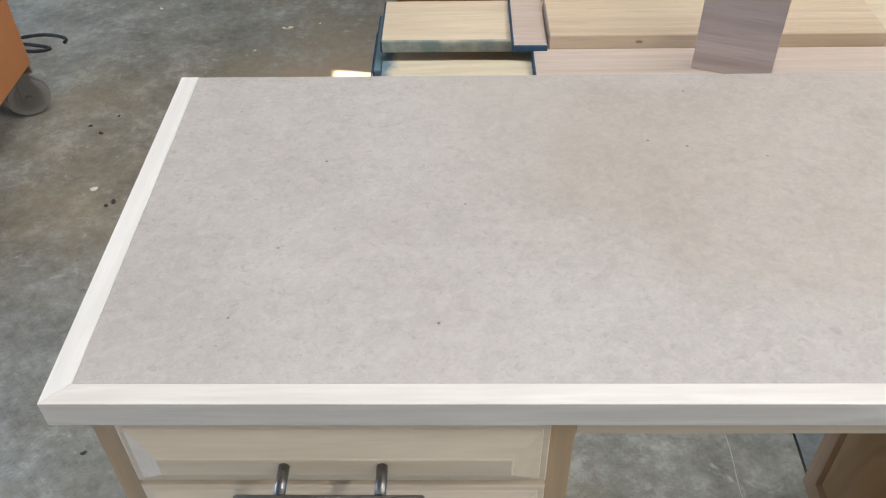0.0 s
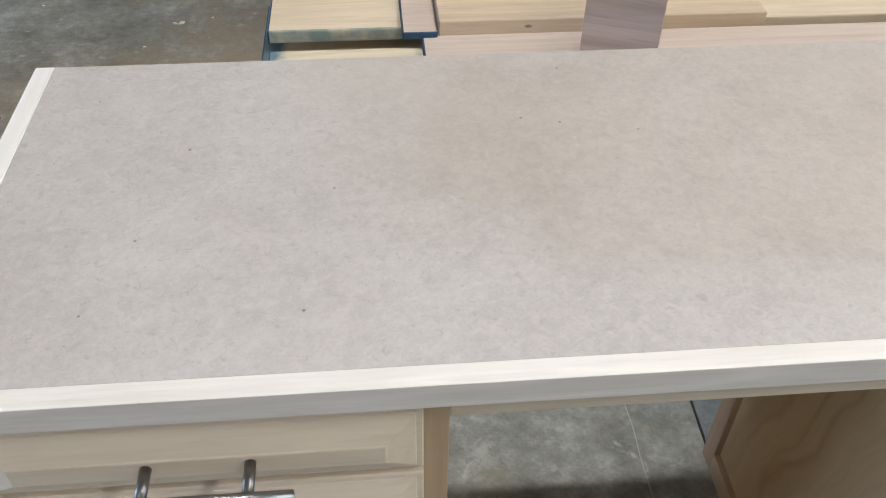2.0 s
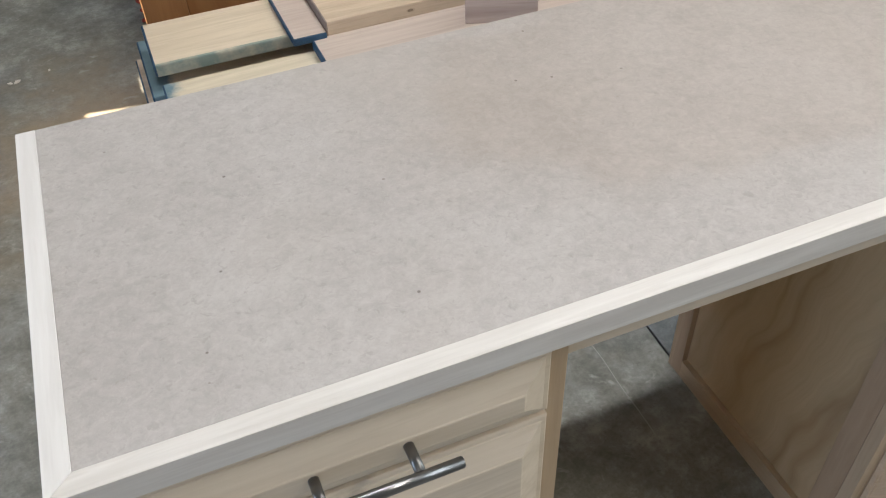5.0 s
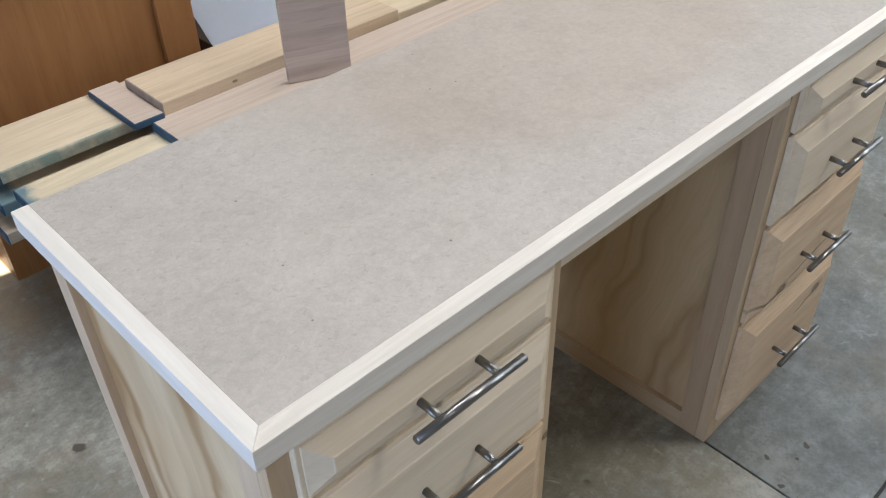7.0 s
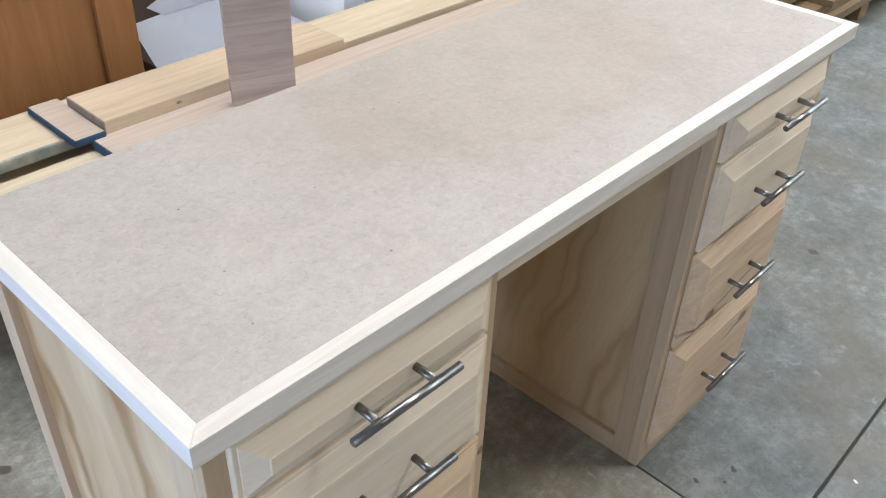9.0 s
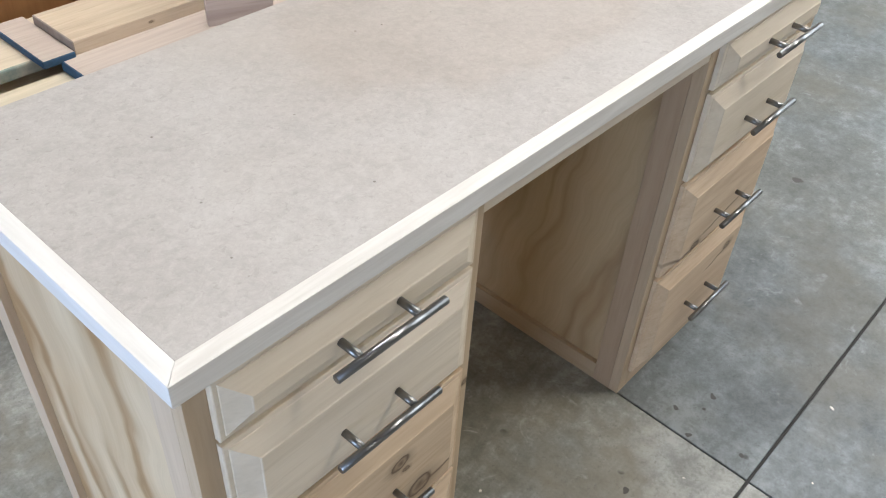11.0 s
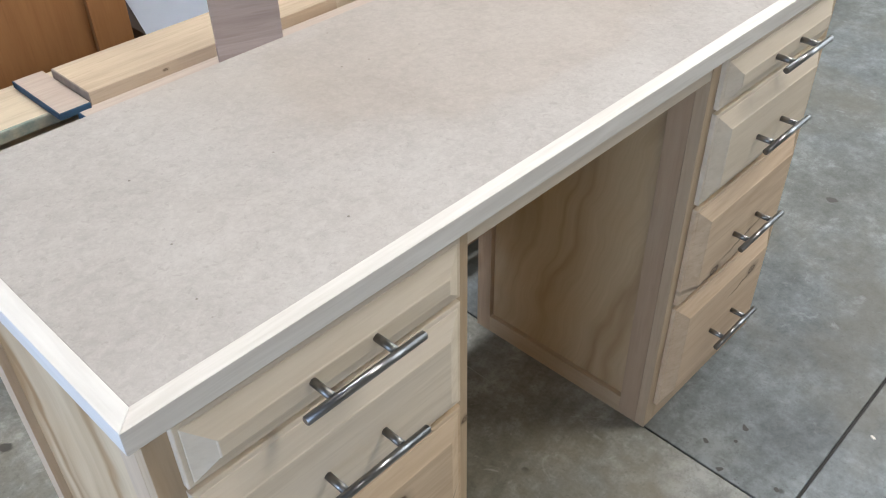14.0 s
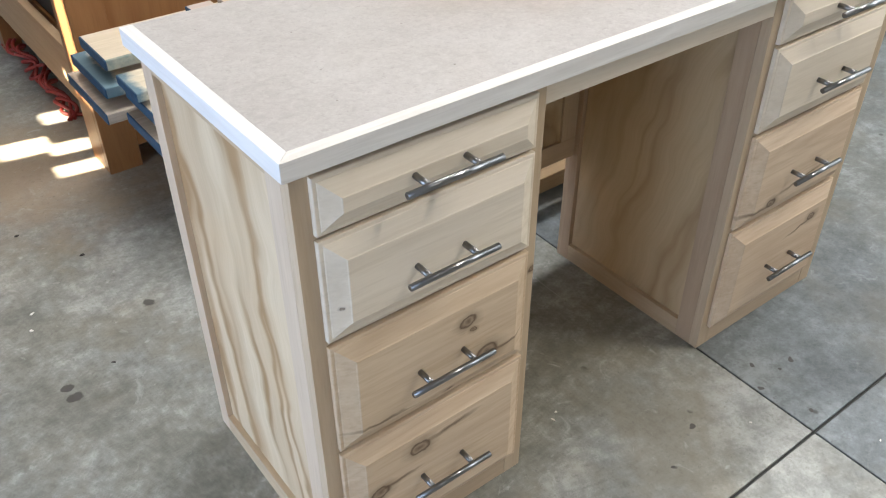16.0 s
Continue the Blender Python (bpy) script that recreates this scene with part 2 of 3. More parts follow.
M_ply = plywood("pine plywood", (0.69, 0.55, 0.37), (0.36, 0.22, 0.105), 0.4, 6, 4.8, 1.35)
# darker copy for panels around the knee space; their shade is in the colour
M_ply_knee = plywood("pine plywood in knee shade", (0.60, 0.455, 0.28), (0.31, 0.19, 0.095), 1.3, -14, 4.4, 0.95)


def mdf():
    """Raw fibreboard: soft cloudy mottling, felted fibres, a few dark specks, one warm brown mark."""
    w = Nodes("raw mdf")
    v = w.coords((1, 1, 1), False)
    big = w.noise(v, 3.0, 2, 0.5)
    soft = w.noise(v, 14.0, 4, 0.6, 0.4)
    mid = w.noise(v, 55.0, 5, 0.72, 0.8)
    fine = w.noise(v, 330.0, 3, 0.7)
    f = w.math("ADD", w.math("MULTIPLY", big, 0.20), w.math("MULTIPLY", soft, 0.22))
    flake = w.noise(v, 125.0, 4, 0.75, 0.6)
    f = w.math("ADD", f, w.math("MULTIPLY", w.math("ADD", mid, flake), 0.29))
    c = w.ramp(f, ((0.41, (0.405, 0.369, 0.337)), (0.50, (0.463, 0.425, 0.392)), (0.59, (0.52, 0.481, 0.447))))
    c = w.mix(w.math("MULTIPLY", w.math("SUBTRACT", fine, 0.50, True), 0.65), c, (0.24, 0.205, 0.18))
    fibre = w.ramp(w.noise(v, 120.0, 4, 0.7, 1.6), ((0.59, (0, 0, 0)), (0.67, (1, 1, 1))))
    c = w.mix(w.math("MULTIPLY", fibre, 0.22), c, (0.60, 0.555, 0.515))
    chip = w.ramp(w.noise(v, 105.0, 3, 0.65, 0.5), ((0.60, (0, 0, 0)), (0.67, (1, 1, 1))))
    c = w.mix(w.math("MULTIPLY", chip, 0.35), c, (0.31, 0.268, 0.235))
    # warm brown mark: a cloud that thins out, with a crisper rim on one side
    wob = w.math("MULTIPLY", w.math("SUBTRACT", w.noise(v, 9.0, 5, 0.6), 0.5), 0.55)
    d = w.math("ADD", w.dist(v, (0.70, 0.27, 0.76), (2.3, 4.6, 0)), wob)
    mark = w.ramp(d, ((0.10, (0.50,) * 3), (0.74, (0.50,) * 3), (0.82, (0.18,) * 3), (1.35, (0, 0, 0))))
    c = w.mix(mark, c, w.mix(w.ramp(f, ((0.38, (0, 0, 0)), (0.62, (1, 1, 1)))), (0.345, 0.285, 0.235), (0.465, 0.395, 0.335)))
    warm = w.ramp(w.noise(v, 2.2, 2, 0.5), ((0.45, (0, 0, 0)), (0.62, (1, 1, 1))))
    c = w.mix(w.math("MULTIPLY", warm, 0.38), c, (0.45, 0.385, 0.32))
    vor = w.add("ShaderNodeTexVoronoi", (("Vector", v), ("Scale", 40.0))).outputs["Distance"]
    dots = w.ramp(vor, ((0.0, (1, 1, 1)), (0.04, (1, 1, 1)), (0.07, (0, 0, 0))))
    gate = w.ramp(w.noise(v, 21.0, 1), ((0.53, (0, 0, 0)), (0.60, (1, 1, 1))))
    c = w.mix(w.math("MULTIPLY", w.math("MULTIPLY", dots, gate), 0.8), c, (0.14, 0.11, 0.09))
    return w.done(c, w.math("ADD", 0.38, w.math("MULTIPLY", mid, 0.14)), 0, fine, 0.05, 0.0005, 0.45)


M_mdf = mdf()


def concrete(name, tint):
    w = Nodes(name)
    v = w.coords((1, 1, 1), False)
    big = w.noise(v, 1.7, 4, 0.6)
    mid = w.noise(v, 7.5, 10, 0.66)
    fine = w.noise(v, 150.0, 3, 0.7)
    grit = w.noise(v, 38.0, 6, 0.7)
    f = w.math("ADD", w.math("MULTIPLY", big, 0.35), w.math("MULTIPLY", mid, 0.65))
    f = w.math("ADD", f, w.math("MULTIPLY", w.math("SUBTRACT", fine, 0.5), 0.16))
    f = w.math("ADD", f, w.math("MULTIPLY", w.math("SUBTRACT", grit, 0.5), 0.42))
    c = w.ramp(f, ((0.33, (0.135, 0.133, 0.115)), (0.45, (0.195, 0.193, 0.170)), (0.53, (0.25, 0.249, 0.226)), (0.65, (0.40, 0.398, 0.375))))
    cool = w.ramp(w.noise(v, 1.3, 4, 0.6), ((0.44, (0, 0, 0)), (0.60, (1, 1, 1))))
    c = w.mix(w.math("MULTIPLY", cool, 0.55), c, w.mix(w.ramp(f, ((0.36, (0, 0, 0)), (0.64, (1, 1, 1)))), (0.155, 0.17, 0.178), (0.40, 0.425, 0.44)))
    tan = w.ramp(w.noise(v, 2.3, 5, 0.62), ((0.50, (0, 0, 0)), (0.64, (1, 1, 1))))
    c = w.mix(w.math("MULTIPLY", tan, 0.5), c, (0.255, 0.22, 0.162))
    pits = w.ramp(w.noise(v, 55.0, 5, 0.75), ((0.61, (0, 0, 0)), (0.68, (1, 1, 1))))
    c = w.mix(w.math("MULTIPLY", pits, 0.55), c, (0.14, 0.135, 0.12))
    # warm glow around the sun patches, painted into the concrete beside the lumber
    dn = w.add("ShaderNodeMath", ((0, w.dist(v, (0.0, 1.58, 0), (1.7, 1.2, 0))), (1, w.math("MULTIPLY", w.math("SUBTRACT", mid, 0.5), 1.1))), operation="ADD").outputs[0]
    glow = w.ramp(dn, ((0.18, (0.65,) * 3), (0.58, (0, 0, 0))))
    c = w.mix(glow, c, (0.42, 0.345, 0.255))
    scuff = w.ramp(w.noise(v, 16.0, 6, 0.6, 1.5), ((0.62, (0, 0, 0)), (0.72, (1, 1, 1))))
    c = w.mix(w.math("MULTIPLY", scuff, 0.5), c, (0.50, 0.50, 0.48))
    speck = w.ramp(w.noise(v, 95.0, 4, 0.7), ((0.58, (0, 0, 0)), (0.66, (1, 1, 1))))
    c = w.mix(w.math("MULTIPLY", speck, 0.32), c, (0.13, 0.125, 0.105))
    vor = w.add("ShaderNodeTexVoronoi", (("Vector", v), ("Scale", 9.0))).outputs["Distance"]
    dots = w.ramp(vor, ((0.0, (1, 1, 1)), (0.05, (1, 1, 1)), (0.075, (0, 0, 0))))
    gate = w.ramp(w.noise(v, 6.1, 1), ((0.52, (0, 0, 0)), (0.56, (1, 1, 1))))
    c = w.mix(w.math("MULTIPLY", w.math("MULTIPLY", dots, gate), 0.7), c, (0.07, 0.062, 0.05))
    jit = w.add("ShaderNodeTexNoise", (("Vector", v), ("Scale", 40.0)))
    p = w.add("ShaderNodeVectorMath", ((0, jit.outputs["Color"]), (1, (0.02, 0.02, 0.0)), (2, v)), operation="MULTIPLY_ADD").outputs[0]
    c = w.add("ShaderNodeMix", ((0, 1.0), (6, c), (7, (*tint, 1))), data_type="RGBA", blend_type="MULTIPLY").outputs[2]
    for x, y, r in ((-0.185, 0.685, 0.012), (-0.183, 0.65, 0.016), (0.038, 0.832, 0.014), (0.691, -0.111, 0.007), (0.91, -0.075, 0.006),
                    (0.946, -0.119, 0.005), (0.982, -0.115, 0.006), (0.87, -0.124, 0.006), (0.896, -0.218, 0.005), (0.593, -0.151, 0.005), (1.774, 0.081, 0.014), (0.582, 0.568, 0.010)):
        d = w.dist(p, (x + 0.01, y + 0.01, 0), (1, 1, 0))
        k = w.ramp(w.math("DIVIDE", d, r), ((0.75, (0.85,) * 3), (1.0, (0, 0, 0))))
        c = w.mix(k, c, (0.06, 0.052, 0.042))
    return w.done(c, w.math("ADD", 0.36, w.math("MULTIPLY", mid, 0.3)), 0, w.math("ADD", fine, mid), 0.06, 0.001, 0.4)


# the slabs were poured at different times and differ in tone
M_concrete = concrete("worn concrete, tan slab", (1.08, 1.05, 0.98))
M_concrete_grey = concrete("worn concrete, grey slab", (0.66, 0.695, 0.715))


def plain(name, colour, rough=0.5, metal=0.0, vary=0.12, scale=30.0, strength=0.08):
    w = Nodes(name)
    v = w.coords((1, 1, 1))
    n = w.noise(v, scale, 4, 0.6)
    c = w.mix(n, tuple(x * (1 - vary) for x in colour), tuple(min(1, x * (1 + vary)) for x in colour))
    return w.done(c, w.math("ADD", rough - 0.06, w.math("MULTIPLY", n, 0.12)), metal, n, strength, 0.0008)


def brushed():
    w = Nodes("brushed steel")
    v = w.coords((0.03, 1, 1))
    n = w.noise(v, 900.0, 2, 0.6)
    c = w.mix(n, (0.24, 0.236, 0.233), (0.28, 0.276, 0.273))
    return w.done(c, w.math("ADD", 0.27, w.math("MULTIPLY", n, 0.05)), 1.0)


M_steel = brushed()
M_post = plain("dull steel post", (0.25, 0.245, 0.24), 0.35, 1.0)
M_blue_paint = plain("blue end paint", (0.018, 0.06, 0.11), 0.7, 0, 0.8, 45)
M_teal_paint = plain("faded teal end paint", (0.20, 0.27, 0.24), 0.75, 0, 0.5, 50)
M_dark = plain("dark joint filler", (0.055, 0.053, 0.05), 0.9)
M_crack = plain("pale filler in a hairline crack", (0.40, 0.39, 0.35), 0.9)
# white paper; the blue cast of the window light is put into its colour
M_paper = plain("white paper", (0.72, 0.78, 0.88), 0.6, 0, 0.03)
M_paper_thin = plain("thin bluish paper", (0.60, 0.63, 0.74), 0.6, 0, 0.05)
M_core = plain("grey cardboard core", (0.33, 0.31, 0.28), 0.85)
M_black = plain("black rubber", (0.02, 0.02, 0.02), 0.55)
M_grey_rubber = plain("grey rubber tyre", (0.22, 0.22, 0.21), 0.6)
M_red_cord = plain("red cord jacket", (0.30, 0.035, 0.025), 0.5)
M_red_paint = plain("red paint", (0.45, 0.03, 0.03), 0.55)
M_blue_steel = plain("blue painted steel", (0.004, 0.014, 0.075), 0.4, 0, 0.4, 12)
M_wall = plain("painted hall wall", (0.32, 0.31, 0.295), 0.8)
M_ceil = plain("dull grey ceiling", (0.28, 0.28, 0.27), 0.85)
M_darkboard = plain("dark brown panel", (0.045, 0.03, 0.022), 0.6)


# ---- mesh helpers ----
def mesh(name, bm, mat, parent=None, label=""):
    me = bpy.data.meshes.new(name)
    bmesh.ops.recalc_face_normals(bm, faces=bm.faces)
    bm.to_mesh(me)
    bm.free()
    for m in mat if isinstance(mat, (list, tuple)) else (mat,):
        me.materials.append(m)
    ob = new(name, me)
    if parent:
        ob.parent = parent
    if label:
        tagged(ob, label)
    return ob


part = mesh


def empty(name, at=(0, 0, 0)):
    ob = new(name)
    ob.location = at
    ob.empty_display_size = 0.05
    return ob


def add_box(bm, x0, x1, y0, y1, z0, z1, bevel=0.0012, seg=2, m=None):
    mat = Matrix.LocRotScale(((x0 + x1) / 2, (y0 + y1) / 2, (z0 + z1) / 2), None, (x1 - x0, y1 - y0, z1 - z0))
    if m is not None:
        mat = m @ mat
    before = set(bm.faces)
    r = bmesh.ops.create_cube(bm, size=1, matrix=mat)
    if bevel:
        es = list({e for v in r["verts"] for e in v.link_edges})
        bmesh.ops.bevel(bm, geom=es, offset=bevel, segments=seg, affect="EDGES", profile=0.6)
    return [f for f in bm.faces if f not in before]


def box(name, dims, mat, parent=None, label="", bevel=0.0012, m=None):
    bm = bmesh.new()
    add_box(bm, *dims, bevel=bevel, m=m)
    return mesh(name, bm, mat, parent, label)


def prism(name, outline, z0, z1, mat, parent=None, bevel=0.001, label=""):
    """A flat piece with a plan outline, from z0 to z1."""
    bm = bmesh.new()
    f = bm.faces.new([bm.verts.new((x, y, z0)) for x, y in outline])
    r = bmesh.ops.extrude_face_region(bm, geom=[f])
    bmesh.ops.translate(bm, verts=[v for v in r["geom"] if isinstance(v, bmesh.types.BMVert)], vec=(0, 0, z1 - z0))
    if bevel:
        bmesh.ops.bevel(bm, geom=list(bm.edges), offset=bevel, segments=2, affect="EDGES", profile=0.6)
    return mesh(name, bm, mat, parent, label)


def add_rod(bm, a, b, r, n=20, bevel=0.0):
    a, b = Vector(a), Vector(b)
    d = b - a
    m = Matrix.Translation((a + b) / 2) @ d.to_track_quat("Z", "Y").to_matrix().to_4x4()
    res = bmesh.ops.create_cone(bm, cap_ends=True, segments=n, radius1=r, radius2=r, depth=d.length, matrix=m)
    if bevel:
        vs = set(res["verts"])
        es = [e for e in bm.edges if e.verts[0] in vs and e.verts[1] in vs and any(len(f.verts) > 4 for f in e.link_faces)]
        bmesh.ops.bevel(bm, geom=es, offset=bevel, segments=2, affect="EDGES")


def rod(name, a, b, r, mat, parent=None, n=20, bevel=0.0, label=""):
    bm = bmesh.new()
    add_rod(bm, a, b, r, n, bevel)
    for f in bm.faces:
        f.smooth = len(f.verts) == 4
    return mesh(name, bm, mat, parent, label)


def cord(name, pts, r, mat, parent=None, cyclic=False):
    c = bpy.data.curves.new(name, "CURVE")
    c.dimensions, c.bevel_depth, c.bevel_resolution, c.resolution_u = "3D", r, 3, 8
    s = c.splines.new("NURBS")
    s.points.add(len(pts) - 1)
    for p, q in zip(s.points, pts):
        p.co = (*q, 1)
    s.use_endpoint_u, s.order_u, s.use_cyclic_u = not cyclic, 4, cyclic
    c.materials.append(mat)
    tmp = bpy.data.objects.new(name, c)
    scene.collection.objects.link(tmp)
    me = bpy.data.meshes.new_from_object(tmp.evaluated_get(bpy.context.evaluated_depsgraph_get()))
    bpy.data.objects.remove(tmp)
    me.name = name
    for f in me.polygons:
        f.use_smooth = True
    ob = new(name, me)
    if parent:
        ob.parent = parent
    return ob


# ---- hall: floor, walls, ceiling ----
floor = tagged(box("floor", (-5.2, 7.2, -5.2, 7.2, -0.2, -0.007), M_dark, bevel=0), "grey worn concrete workshop floor with sawn joints", "floor", kind="structure")


def joint_x(y):
    return 0.856 + 0.018 * (y + 0.25)


G = 0.0019
for side in (0, 1):
    for y0, y1 in ((-5.2, -0.252 - 1.5 * G), (-0.252 + 1.5 * G, 7.2)):
        if side == 0:
            pts = [(-5.2, y0), (joint_x(y0) - G, y0), (joint_x(y1) - G, y1), (-5.2, y1)]
        else:
            pts = [(joint_x(y0) + G, y0), (7.2, y0), (7.2, y1), (joint_x(y1) + G, y1)]
        prism("slab", pts, -0.0065, 0.0, M_concrete_grey if side else M_concrete, floor, bevel=0.0018)
cord("crack", [(0.752 + 0.004 * math.sin(9 * k), 0.30 + 0.06 * k, -0.0006) for k in range(24)], 0.0011, M_crack, floor)

H = 4.0
box("wall_north", (-3.2, 7.2, 7.0, 7.2, 0, H), M_wall, bevel=0)
box("wall_south", (-3.2, 7.2, -5.2, -5.0, 0, H), M_wall, bevel=0)
box("wall_east", (7.0, 7.2, -5.0, 7.0, 0, H), M_wall, bevel=0)
for n in ("wall_north", "wall_south", "wall_east"):
    tagged(bpy.data.objects[n], "plain painted wall of the workshop", "wall", kind="structure")
tagged(box("ceiling", (-3.2, 7.2, -5.2, 7.2, H, H + 0.2), M_ceil, bevel=0), "plain dull grey workshop ceiling", "ceiling", kind="structure")


def back_to_wall(x, y, xw=-5.0):
    """Where the sunbeam that ends at floor point (x, y) crosses the west wall."""
    k = (xw - x) / SUN_DIR.x
    return y + k * SUN_DIR.y, k * SUN_DIR.z


# unseen west wall of thin sheet: door opening, slits added to shape sun patches
XW = -3.2
HOLES = [(-1.7, 2.4, 0.0, 1.65)]
for px, py, pz, w, h in ((0.025, 1.665, 0, 0.095, 0.12), (0.130, 1.600, 0, 0.07, 0.10), (0.115, 1.475, 0, 0.065, 0.11), (0.15, 1.80, 0, 0.08, 0.07), (0.16, 1.440, 0.50, 0.085, 0.62), (0.16, 1.60, 0.215, 0.03, 0.03), (0.16, 1.515, 0.2, 0.03, 0.03)):
    ya, za = back_to_wall(px, py, XW)
    HOLES.append((ya - w / 2, ya + w / 2, za + pz - h / 2, za + pz + h / 2))
ys = sorted({-5.2, 7.2, *[v for h in HOLES for v in h[:2]]})
zs = sorted({0.0, H, *[v for h in HOLES for v in h[2:]]})
bm = bmesh.new()
for y0, y1 in zip(ys, ys[1:]):
    for z0, z1 in zip(zs, zs[1:]):
        if not any(h[0] < (y0 + y1) / 2 < h[1] and h[2] < (z0 + z1) / 2 < h[3] for h in HOLES):
            add_box(bm, XW - 0.012, XW, y0, y1, z0, z1, 0)
wall_west = tagged(mesh("wall_west", bm, M_wall), "plain workshop wall with a wide door opening", "wall", kind="structure")
# unseen wall, added outside to block direct sun through the door opening
tagged(box("wall_yard", (-4.8, -4.6, -3.0, 4.4, -0.01, 3.3), M_wall, bevel=0), "unseen added wall that keeps the sun out of the door opening", "wall", kind="structure")

# ---- desk ----
L, D, T = 1.255, 0.432, 0.762
EB, EH = 0.0185, 0.0245
desk = tagged(empty("desk", (0, 0, 0)), "unfinished wooden desk with two drawer pedestals and a raw fibreboard top", "desk")
top = part("tabletop", (lambda b: (add_box(b, EB, L - EB, EB, D, T - 0.019, T - 0.0004, 0.0004, 1), b)[1])(bmesh.new()), M_mdf, desk, "raw beige-grey fibreboard top")
prism("edging", [(0, 0), (L, 0), (L - EB, EB), (EB, EB)], T - EH, T, M_edge_x, desk, 0.0008, "pale wood front edging, mitred")
prism("edging", [(0, 0.0002), (EB, EB + 0.0002), (EB, D), (0, D)], T - EH, T, M_edge_y, desk, 0.0008, "pale wood side edging, mitred")
prism("edging", [(L, 0.0002), (L, D), (L - EB, D), (L - EB, EB + 0.0002)], T - EH, T, M_edge_y, desk, 0.0008, "pale wood side edging, mitred")
CT = T - EH - 0.0006      # top of the carcass
YF, YB = 0.021, 0.426     # face frame's front, back of the carcass


def raised_panel(name, x0, x1, z0, z1, mat, parent):
    """A drawer front with a lip, a wide bevel and a raised field."""
    bm = bmesh.new()
    levels = ((0.0, YF - 0.0006), (0.0, 0.0136), (0.0012, 0.0126), (0.0055, 0.0122), (0.0062, 0.0112), (0.0274, 0.0003), (0.0282, -0.0006), (0.0292, -0.0010))
    loops = []
    for inset, y in levels:
        loops.append([bm.verts.new((x, y, z)) for x, z in ((x0 + inset, z0 + inset), (x1 - inset, z0 + inset), (x1 - inset, z1 - inset), (x0 + inset, z1 - inset))])
    bm.faces.new(loops[0])
    for a, b in zip(loops, loops[1:]):
        for i in range(4):
            bm.faces.new((a[i], a[(i + 1) % 4], b[(i + 1) % 4], b[i]))
    bm.faces.new(loops[-1])
    return part(name, bm, mat, parent)


def pull(parent, x, z):
    """A bar pull of steel with two posts."""
    rod("handle", (x - 0.0695, -0.0305, z), (x + 0.0695, -0.0305, z), 0.0047, M_steel, parent, 28, 0.0009, "brushed steel bar pull")
    for dx in (-0.037, 0.037):
        rod("post", (x + dx, -0.0008, z), (x + dx, -0.0272, z), 0.0043, M_post, parent, 20, 0, "dull steel handle post")


DRAWERS = ((0.6465, 0.7235), (0.4875, 0.6395), (0.2885, 0.4785), (0.0500, 0.2790))
PULL_Z = (0.6875, 0.5575, 0.3755, 0.158)


def pedestal(x0, x1, dx0, dx1, mats, hx, outer_left, ply_l, ply_r):
    """Carcass with framed plywood sides, a face frame and four drawers."""
    w = 0.034
    # face frame
    part("stile", (lambda b: (add_box(b, x0, x0 + w, YF, YF + 0.019, 0.0, CT, 0.0008), b)[1])(bmesh.new()), M_frame_z, desk)
    part("stile", (lambda b: (add_box(b, x1 - w, x1, YF, YF + 0.019, 0.0, CT, 0.0008), b)[1])(bmesh.new()), M_frame_z, desk)
    for za_, zb_ in ((0.0, 0.062), (0.2725, 0.295), (0.472, 0.494), (0.633, 0.653), (0.70, CT - 0.013)):
        part("rail", (lambda b: (add_box(b, x0 + w + 0.0002, x1 - w - 0.0002, YF + 0.0006, YF + 0.019, za_, zb_, 0.0006), b)[1])(bmesh.new()), M_frame_x, desk)
    # sides: rear stile, front stile, bottom and top rails, recessed ply
    for x, s, ply in ((x0, 1, ply_l), (x1, -1, ply_r)):
        def side(name, ya_, yb_, za_, zb_, d0, d1, mat):
            bm = bmesh.new()
            xs = sorted((x + s * d0, x + s * d1))
            add_box(bm, xs[0], xs[1], ya_, yb_, za_, zb_, 0.0007)
            return part(name, bm, mat, desk)
        # stiles facing the knee space take the alder darkened for shade
        side("stile", YF + 0.0194, YF + 0.055, 0, CT, 0.0, 0.019, M_frame_shade if ply is M_ply_knee else M_frame_pink)
        side("stile", 0.3925, YB, 0, CT, 0.0, 0.019, M_frame_shade if ply is M_ply_knee else M_frame_pink)
        side("rail", YF + 0.0552, 0.3923, 0, 0.040, 0.0, 0.019, M_frame_y)
        side("rail", YF + 0.0552, 0.3923, CT - 0.03, CT, 0.0, 0.019, M_frame_y)
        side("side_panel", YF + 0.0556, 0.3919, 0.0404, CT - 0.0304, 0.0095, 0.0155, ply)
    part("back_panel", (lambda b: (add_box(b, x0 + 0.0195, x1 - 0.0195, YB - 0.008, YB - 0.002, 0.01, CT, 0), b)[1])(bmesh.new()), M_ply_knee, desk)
    for (z0, z1), m, hz in zip(DRAWERS, mats, PULL_Z):
        f = raised_panel("drawer_front", dx0, dx1, z0, z1, m, desk)
        pull(f, hx, hz)


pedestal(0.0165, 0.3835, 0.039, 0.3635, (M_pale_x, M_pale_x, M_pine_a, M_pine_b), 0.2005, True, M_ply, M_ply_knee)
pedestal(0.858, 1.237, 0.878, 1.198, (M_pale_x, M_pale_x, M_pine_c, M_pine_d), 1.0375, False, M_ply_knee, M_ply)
part("apron", (lambda b: (add_box(b, 0.3839, 0.8576, YF + 0.001, YF + 0.02, 0.697, CT, 0.0008), b)[1])(bmesh.new()), M_pale_x, desk, "pale apron rail over the knee space")
